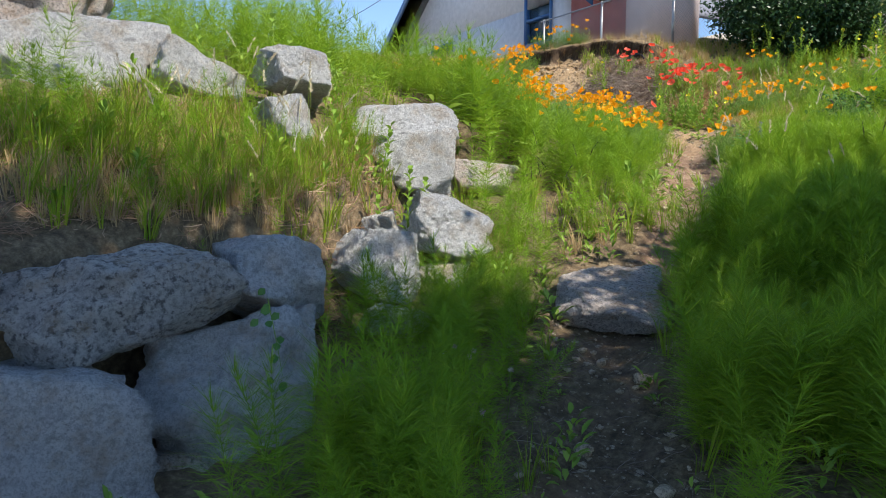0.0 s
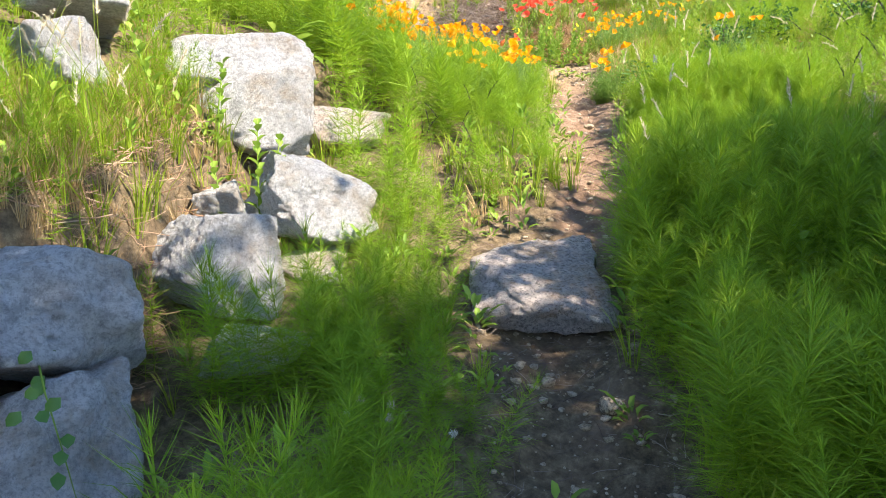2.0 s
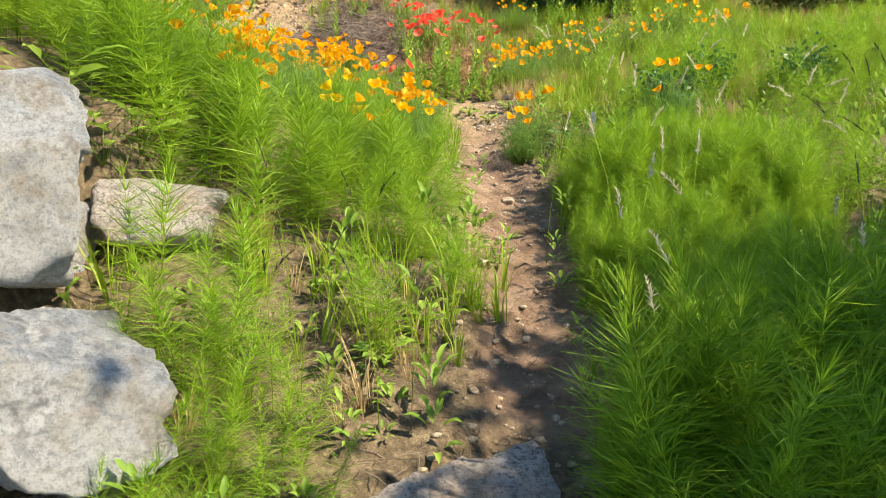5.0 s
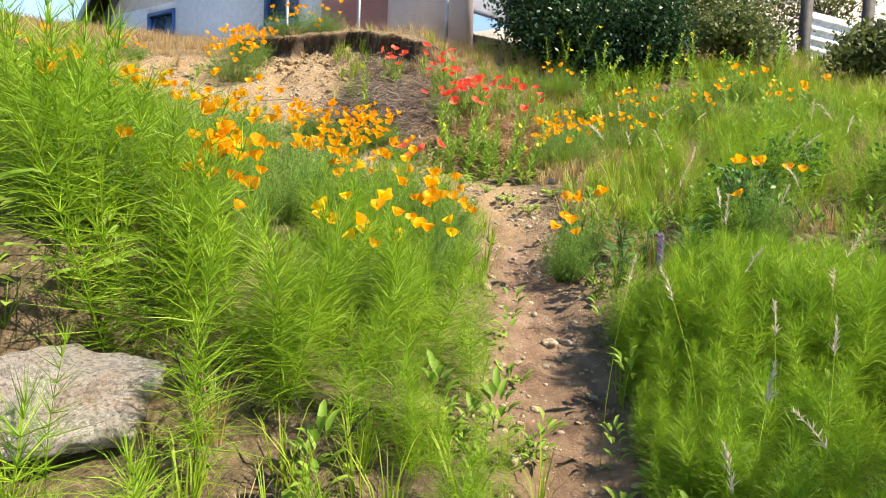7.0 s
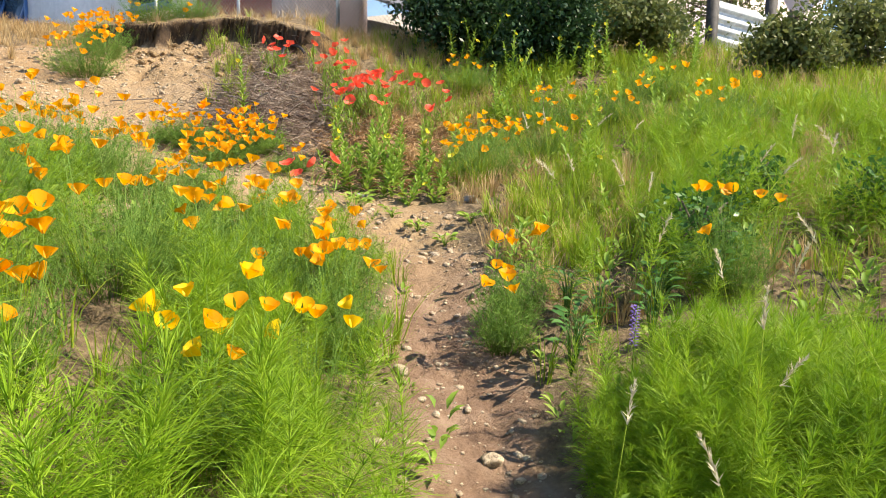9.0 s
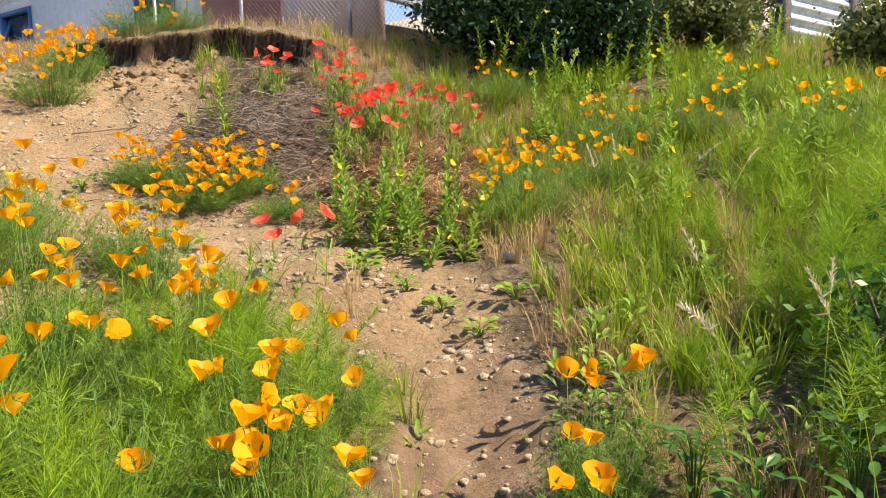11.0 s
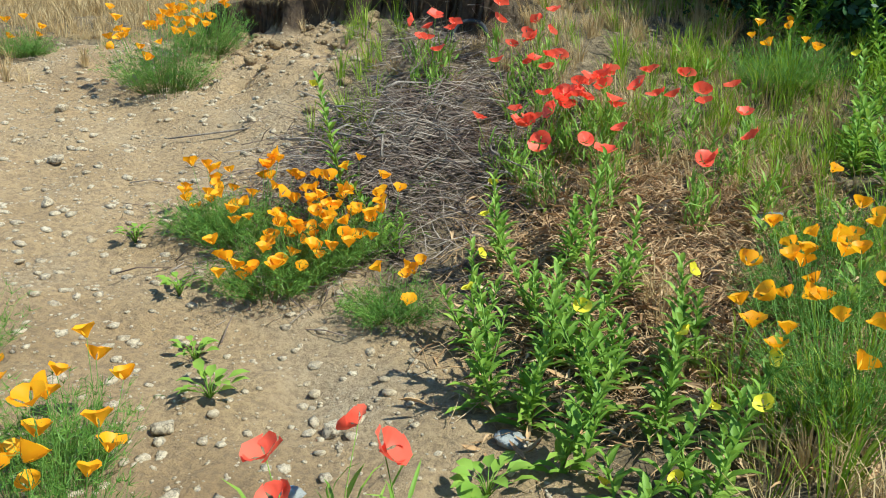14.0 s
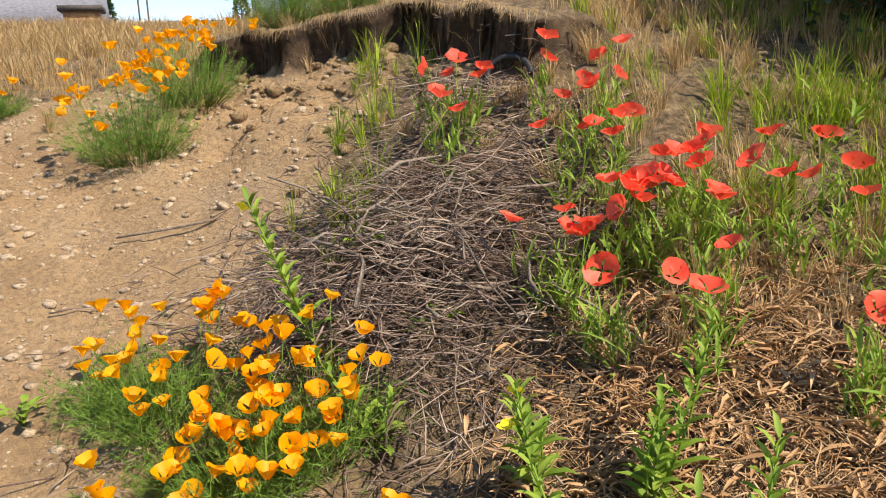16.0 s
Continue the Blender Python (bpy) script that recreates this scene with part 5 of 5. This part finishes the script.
# ---- tall grasses with feathery heads ----
def ear_grass(x, y, tall, seed, dark=False):
    r = np.random.default_rng(seed)
    plant = thing("tall_grass", x, y, None, "tall grass stalk with a dark narrow spike" if dark else "tall grass stalk with a pale feathery head", "grass", "tall grasses", r.uniform(0, 6.28))
    lean = np.array([*r.normal(0, 0.22, 2), 0])
    pts = [UP * tall * u + lean * tall * u ** 2.2 for u in (0, 0.35, 0.7, 1.0)]
    part("stalk", Geo().tube(pts, (0.0018, 0.0015, 0.0012, 0.001), 3), grass_green, plant)
    g, way = Geo(), unit(pts[3] - pts[2])
    for k in range(46 if not dark else 30):
        u = r.uniform(0, 1)
        at = pts[3] + way * 0.13 * u - np.array([0, 0, 0.03]) * u ** 2
        w = unit(way * 1.4 + r.normal(0, 0.55 if not dark else 0.25, 3))
        s = unit(np.cross(w, r.normal(size=3))) * (0.0016 if dark else 0.0022)
        g.add([at - s, at + s, at + w * 0.028 * (1.1 - u * 0.6)], [(0, 1, 2)])
    part("ear", g, dark_stem if dark else ear_tan, plant)


for n in range(34):
    y = rng.uniform(4.0, 7.2)
    x = float(path_x(y)) + rng.uniform(0.45, 1.7)
    ear_grass(x, y, rng.uniform(0.48, 0.75), n)
for n, (x, y) in enumerate([(1.53, 5.53), (1.2, 5.1), (0.94, 4.83), (1.1, 5.3), (0.9, 5.6), (0.85, 4.6), (2.0, 8.3), (2.2, 8.1), (2.1, 8.5), (1.9, 8.2)]):
    ear_grass(x, y, 0.62, 70 + n)
for n in range(26):
    ear_grass(2.0 + rng.normal(0, 0.22), 4.6 + rng.normal(0, 0.3), rng.uniform(0.6, 0.85), 120 + n, True)
for n in range(10):
    ear_grass(rng.uniform(-0.5, 0.1), rng.uniform(4.3, 5.0), rng.uniform(0.4, 0.55), 160 + n, True)
for n in range(36):
    y = rng.uniform(3.0, 4.4)
    x = float(wall_low(y)) - rng.uniform(0.2, 1.1)
    ear_grass(x, y, rng.uniform(0.3, 0.55), 180 + n)

# ---- clover, lupin, dead tuft ----
for n in range(6):
    x, y = rng.uniform(-0.6, -0.1), rng.uniform(2.5, 3.6)
    clover = thing("clover", x, y, None, "pink clover head over dark green leaves", "clover", "clover by the path")
    part("stalk", Geo().tube([(0, 0, 0), (0.01, 0, 0.1), (0.01, 0.01, 0.2)], (0.0016, 0.0014, 0.0012), 3), weed_leaf, clover)
    g = Geo()
    for k in range(46):
        d = unit(rng.normal(size=3) + [0, 0, 0.4])
        s = unit(np.cross(d, rng.normal(size=3))) * 0.003
        c = np.array([0.01, 0.01, 0.205])
        g.add([c - s, c + s, c + d * 0.016], [(0, 1, 2)])
    part("head", g, pink_petal if n % 3 else white_petal, clover)
lupin = thing("lupin", 1.42, 6.35, None, "small purple lupin spike among dark leaves", "wildflower")
part("stalk", Geo().tube([(0, 0, 0), (0, 0, 0.2), (0.01, 0, 0.4)], (0.003, 0.0025, 0.002), 4), weed_leaf, lupin)
g = Geo()
for k in range(60):
    a, z = k * 2.4, 0.26 + 0.14 * k / 60
    g.leaf((0.004 * math.cos(a), 0.004 * math.sin(a), z), (math.cos(a), math.sin(a), 0.3), UP, 0.016, 0.01)
part("flower_spike", g, purple_petal, lupin)
for n, (x, y, tall) in enumerate([(-0.36, 5.55, 0.30), (1.97, 9.2, 0.3), (1.85, 9.4, 0.26), (1.75, 9.0, 0.22), (-0.9, 4.95, 0.2), (2.6, 8.4, 0.5), (2.7, 8.6, 0.45), (-2.4, 12.4, 0.24), (-2.0, 12.7, 0.22), (-1.9, 9.6, 0.25), (0.35, 12.1, 0.14), (0.5, 12.3, 0.16), (0.2, 12.25, 0.12), (0.65, 12.15, 0.16), (0.85, 12.25, 0.18), (0.45, 11.9, 0.13), (0.75, 11.95, 0.15), (1.0, 12.4, 0.2), (1.2, 12.5, 0.22), (1.05, 12.1, 0.16), (1.75, 8.35, 0.28), (1.9, 8.6, 0.3), (1.65, 8.1, 0.22), (2.1, 8.9, 0.32), (1.55, 7.8, 0.2)]):
    v, f = tuft(300 + n, 60, tall, 0.0018, 0.3)
    dead = thing("dead_tuft", x, y, None, "dead straw-brown tuft of grass", "dry grass", "dead tufts")
    part("blades_tuft", Geo().add(v, f), straw, dead)
# fine pale roots and straw that hang from the broken turf
fringe = Geo()
for _ in range(1500):
    x = rng.uniform(-6.0, 1.0)
    y = float(brow_y(x)) - 0.10
    top = np.array([x, y, float(land(np.array([x]), np.array([y + 0.25]))[0]) + 0.01])
    end = top + [rng.normal(0, 0.03), -abs(rng.normal(0.03, 0.02)), -rng.uniform(0.03, 0.10)]
    s = np.array([0.0012, 0, 0])
    fringe.add([top - s, top + s, end], [(0, 1, 2)])
whole("turf_fringe", fringe, straw, "dry roots and straw hanging from the broken turf", "roots", kind="stuff")

# ---- dead branches on the heap ----
for n in range(22):
    r = np.random.default_rng(500 + n)
    x, y = 0.55 + r.normal(0, 0.34), 11.45 + r.normal(0, 0.22)
    v, f = twig(500 + n, r.uniform(0.4, 0.85), r.uniform(0.005, 0.010))
    limb = whole("dead_branch", Geo().add(v, f), pale_branch, "bare grey dead branch lying on the heap", "branch", "branches on the heap")
    limb.matrix_world = pose(x, y, land1(x, y) + r.uniform(0.12, 0.25), r.normal(0, 8), r.normal(0, 12), r.uniform(0, 360))
stick = Geo().tube([(-0.35, 0, 0.03), (-0.1, 0.05, 0.06), (0.2, 0.16, 0.1), (0.5, 0.2, 0.16)], (0.005, 0.006, 0.006, 0.004), 5)
whole("stick", stick, pale_branch, "thin brown stick lying across the slope", "branch").location = (-0.6, 11.72, land1(-0.6, 11.72))
turn = np.linspace(0, 5.2, 18)
hose = Geo().tube(np.stack([0.11 * np.cos(turn), 0.05 * np.sin(turn) + 0.02 * turn, 0.08 + 0.09 * np.sin(turn)], -1), 0.016, 8)
whole("rubber_hose", hose, rubber, "short loop of black rubber hose on the bank", "hose", soft=True).location = (0.8, 12.4, land1(0.8, 12.4))
# curled dead leaves in the litter
def dead_leaf(seed):
    r = np.random.default_rng(seed)
    return Geo().leaf((0, 0, 0.01), (1, 0.1, 0.25), (0.1, r.normal(0, 0.3), 1), 0.075, 0.012, r.uniform(-0.3, 0.4), 0.5).arrays()


h3 = spread(6500, 0.8, 2.8, 9.3, 11.8, lambda x, y: np.exp(-(((x - 1.8) / 0.85) ** 2 + ((y - 10.5) / 0.95) ** 2) ** 2))
h3[:, 2] += rng.uniform(0, 0.05, len(h3))
whole("leaf_litter", scattered([dead_leaf(s) for s in range(6)], h3, rng.uniform(0, 6.3, len(h3)), rng.uniform(0.5, 1.5, len(h3)), 0.4), needle_brown, "curled rust-brown dead leaves on the ground", "litter", kind="stuff")

# ---- fences and the neighbours ----
fence = thing("chain_link_fence", 0.8, 15.5, None, "galvanised chain-link fence before the house", "fence")
fence.rotation_euler = (0, 0, radians(HOUSE_TURN))
for x in (-3.2, -1.2, 0.8, 2.8):
    part("post", Geo().tube([(x, 0, -0.3), (x, 0, 1.25)], 0.028, 8), galvanised, fence)
part("rail", Geo().tube([(-3.3, 0, 1.22), (2.9, 0, 1.22)], 0.018, 6), galvanised, fence)
net = Geo()
for k in range(106):
    a = -4.3 + 0.07 * k
    for sign in (1, -1):
        p = np.array([(a if sign > 0 else a + 1.2, 0.01 * sign, 0.0), (a + 1.2 if sign > 0 else a, 0.01 * sign, 1.2)])
        if p[:, 0].min() > -3.25 and p[:, 0].max() < 2.9:
            net.tube(p, 0.0028, 3)
part("mesh", net, galvanised, fence)

sheet_fence = thing("corrugated_fence", 6.85, 13.3, 3.75, "weathered white corrugated sheet fence with dark posts", "fence", turn=radians(6))
for k in range(8):
    z = 0.08 + 0.15 * k
    rib = Geo()
    prof = [(0, z), (-0.035, z + 0.035), (-0.035, z + 0.075), (0, z + 0.11), (0, z + 0.15)]
    v = [(x, yy, zz - 0.12 * x) for x in (-0.02, 0.95) for yy, zz in prof]
    v += [(x, yy + 0.006, zz) for x, yy, zz in v]
    f = []
    for j in range(4):
        f += [(j, j + 5, j + 6), (j, j + 6, j + 1), (j + 10, j + 16, j + 15), (j + 10, j + 11, j + 16)]
    part("corrugation", rib.add(v, f), weathered, sheet_fence)
for x in (-0.1, 1.0):
    part("post", Geo().box((x - 0.06, -0.05, -0.4), (x + 0.06, 0.07, 1.55)), dark_wood, sheet_fence, "dark timber post")
board_fence = thing("board_fence", 8.4, 13.6, 3.8, "dark grey board fence", "fence", turn=radians(-12))
for k in range(16):
    part("board", Geo().box((k * 0.2, 0, -0.4), (k * 0.2 + 0.185, 0.03, 0.75)), dark_wood, board_fence)

def cottage(name, x, y, z, turn, size, label, wall_mat, roof_mat, windows):
    w, d, h = size
    home = thing(name, x, y, z, label, "house", turn=radians(turn))
    part("wall", Geo().box((-w / 2, -d / 2, -0.5), (w / 2, d / 2, h)), wall_mat, home)
    v = [(-w / 2 - 0.4, -d / 2 - 0.4, h), (w / 2 + 0.4, -d / 2 - 0.4, h), (w / 2 + 0.4, d / 2 + 0.4, h), (-w / 2 - 0.4, d / 2 + 0.4, h), (-w / 2 - 0.4, 0, h + d * 0.32), (w / 2 + 0.4, 0, h + d * 0.32)]
    part("roof", Geo().add(v, [(0, 1, 5), (0, 5, 4), (2, 3, 4), (2, 4, 5), (0, 4, 3), (1, 2, 5), (0, 2, 1), (0, 3, 2)]), roof_mat, home)
    part("fascia", Geo().box((-w / 2 - 0.42, -d / 2 - 0.45, h - 0.12), (w / 2 + 0.42, -d / 2 - 0.40, h + 0.05)), white_paint, home, "white fascia board")
    for a, b, c, e in windows:
        win = part("window", Geo().box((a, -d / 2 - 0.012, b), (c, -d / 2 + 0.02, e)), window_glass, home)
        part("frame", Geo().box((a - 0.06, -d / 2 - 0.03, b - 0.06), (a, -d / 2, e + 0.06)).box((c, -d / 2 - 0.03, b - 0.06), (c + 0.06, -d / 2, e + 0.06)).box((a, -d / 2 - 0.03, e), (c, -d / 2, e + 0.06)).box((a, -d / 2 - 0.03, b - 0.06), (c, -d / 2, b)), white_paint, win)
    return home


cottage("neighbour_house", -19.0, 29.5, 4.4, 33, (9, 6, 1.55), "low grey-roofed house with white fascia on the ridge", brown_wood, roof_grey, [(-3, 0.3, -1.5, 1.2), (1, 0.3, 2.4, 1.2)])
cottage("neighbour_house", 13.5, 25.5, 4.6, -35, (9, 6, 3.0), "pale pinkish house beyond the fence", render_pink, red_roof, [(-3.2, 0.8, -2.0, 2.0), (-0.4, 0.8, 0.8, 2.0), (2.0, 0.8, 3.2, 2.0)])
shed = thing("shed", -12.6, 27.7, 4.6, "narrow brown boarded hut with a dark flat cap", "shed", turn=radians(30))
for k in range(11):
    part("board", Geo().box((-0.45, -0.45, -0.4 + 0.18 * k), (0.45, 0.45, -0.4 + 0.18 * k + 0.165)), brown_wood, shed)
part("cap", Geo().box((-0.56, -0.56, 1.58), (0.56, 0.56, 1.72)), dark_wood, shed)

# hedges and trees that close the skyline
def conifer(x, y, z, tall, seed):
    r = np.random.default_rng(seed)
    tree = thing("conifer", x, y, z, "dark green conifer far behind the ridge", "tree", "far conifers")
    part("trunk", Geo().tube([(0, 0, -0.3), (0, 0, tall)], (tall * 0.03, 0.01), 6), bark, tree)
    count = 1500
    u = r.uniform(0.05, 1, count)
    a = r.uniform(0, 6.28, count)
    rad = tall * 0.24 * (1 - u) * np.sqrt(r.uniform(0.1, 1, count)) + 0.03
    at = np.stack([rad * np.cos(a), rad * np.sin(a), u * tall], -1)
    way = unit(np.stack([np.cos(a), np.sin(a), 0.2 + 0 * a], -1) + r.normal(0, 0.3, (count, 3)))
    side = unit(np.cross(way, r.normal(size=(count, 3)))) * tall * 0.014
    v = np.stack([at - side, at + side, at + way * tall * 0.06], 1).reshape(-1, 3)
    part("crown", Geo().add(v, np.arange(count)[:, None] * 3 + [0, 1, 2]), dark_leaf, tree)


conifer(-8.9, 30.0, 4.9, 2.0, 1)
conifer(-18.5, 37.3, 5.2, 3.2, 2)
conifer(-15.7, 37.6, 5.2, 1.6, 3)
for n, (x, y, w, h) in enumerate([(4.7, 14.8, 1.1, 1.4), (5.7, 14.3, 1.0, 1.1), (7.2, 16.5, 1.3, 1.8), (8.6, 15.5, 1.3, 1.5), (10.5, 14.0, 1.4, 1.6), (5.2, 12.6, 0.7, 0.6), (7.6, 11.4, 0.8, 0.7), (6.3, 11.2, 0.6, 0.5), (10.5, 11.0, 1.4, 1.5), (9.6, 8.5, 1.4, 1.4), (8.8, 6.0, 1.3, 1.3)]):
    leafy("hedge_shrub", x, y, None, "untidy olive-green shrub by the fence", 0.8, (0, 0, h * 0.6), (w, w * 0.8, h * 0.75), 5000, 0.075, olive_leaf, 30 + n, "shrubs along the fence")
# tall weeds in front of the shrubs on the top
for n in range(30):
    x, y = rng.uniform(2.6, 6.0), rng.uniform(9.6, 12.8)
    primrose(x, y, rng.uniform(0.35, 0.75), 700 + n, int(rng.integers(0, 3)), 2)
# stakes and a wire against the sky
for x, tall in ((-4.75, 0.55), (-4.62, 0.4)):
    whole("stake", Geo().tube([(0, 0, -0.2), (0.02, 0, tall)], 0.012, 5), dark_wood, "thin dark garden stake", "stake", "stakes").location = (x, 18.1, land1(x, 18.1) - 0.05)
u = np.linspace(0, 1, 16)[:, None]
wire = np.array([[-17.4, 32.8, 6.5]]) * (1 - u) + np.array([[-4.0, 23.9, 9.6]]) * u - UP * 0.5 * u * (1 - u)
whole("overhead_wire", Geo().tube(wire, 0.012, 4), dark_wood, "thin overhead wire to the house", "cable")
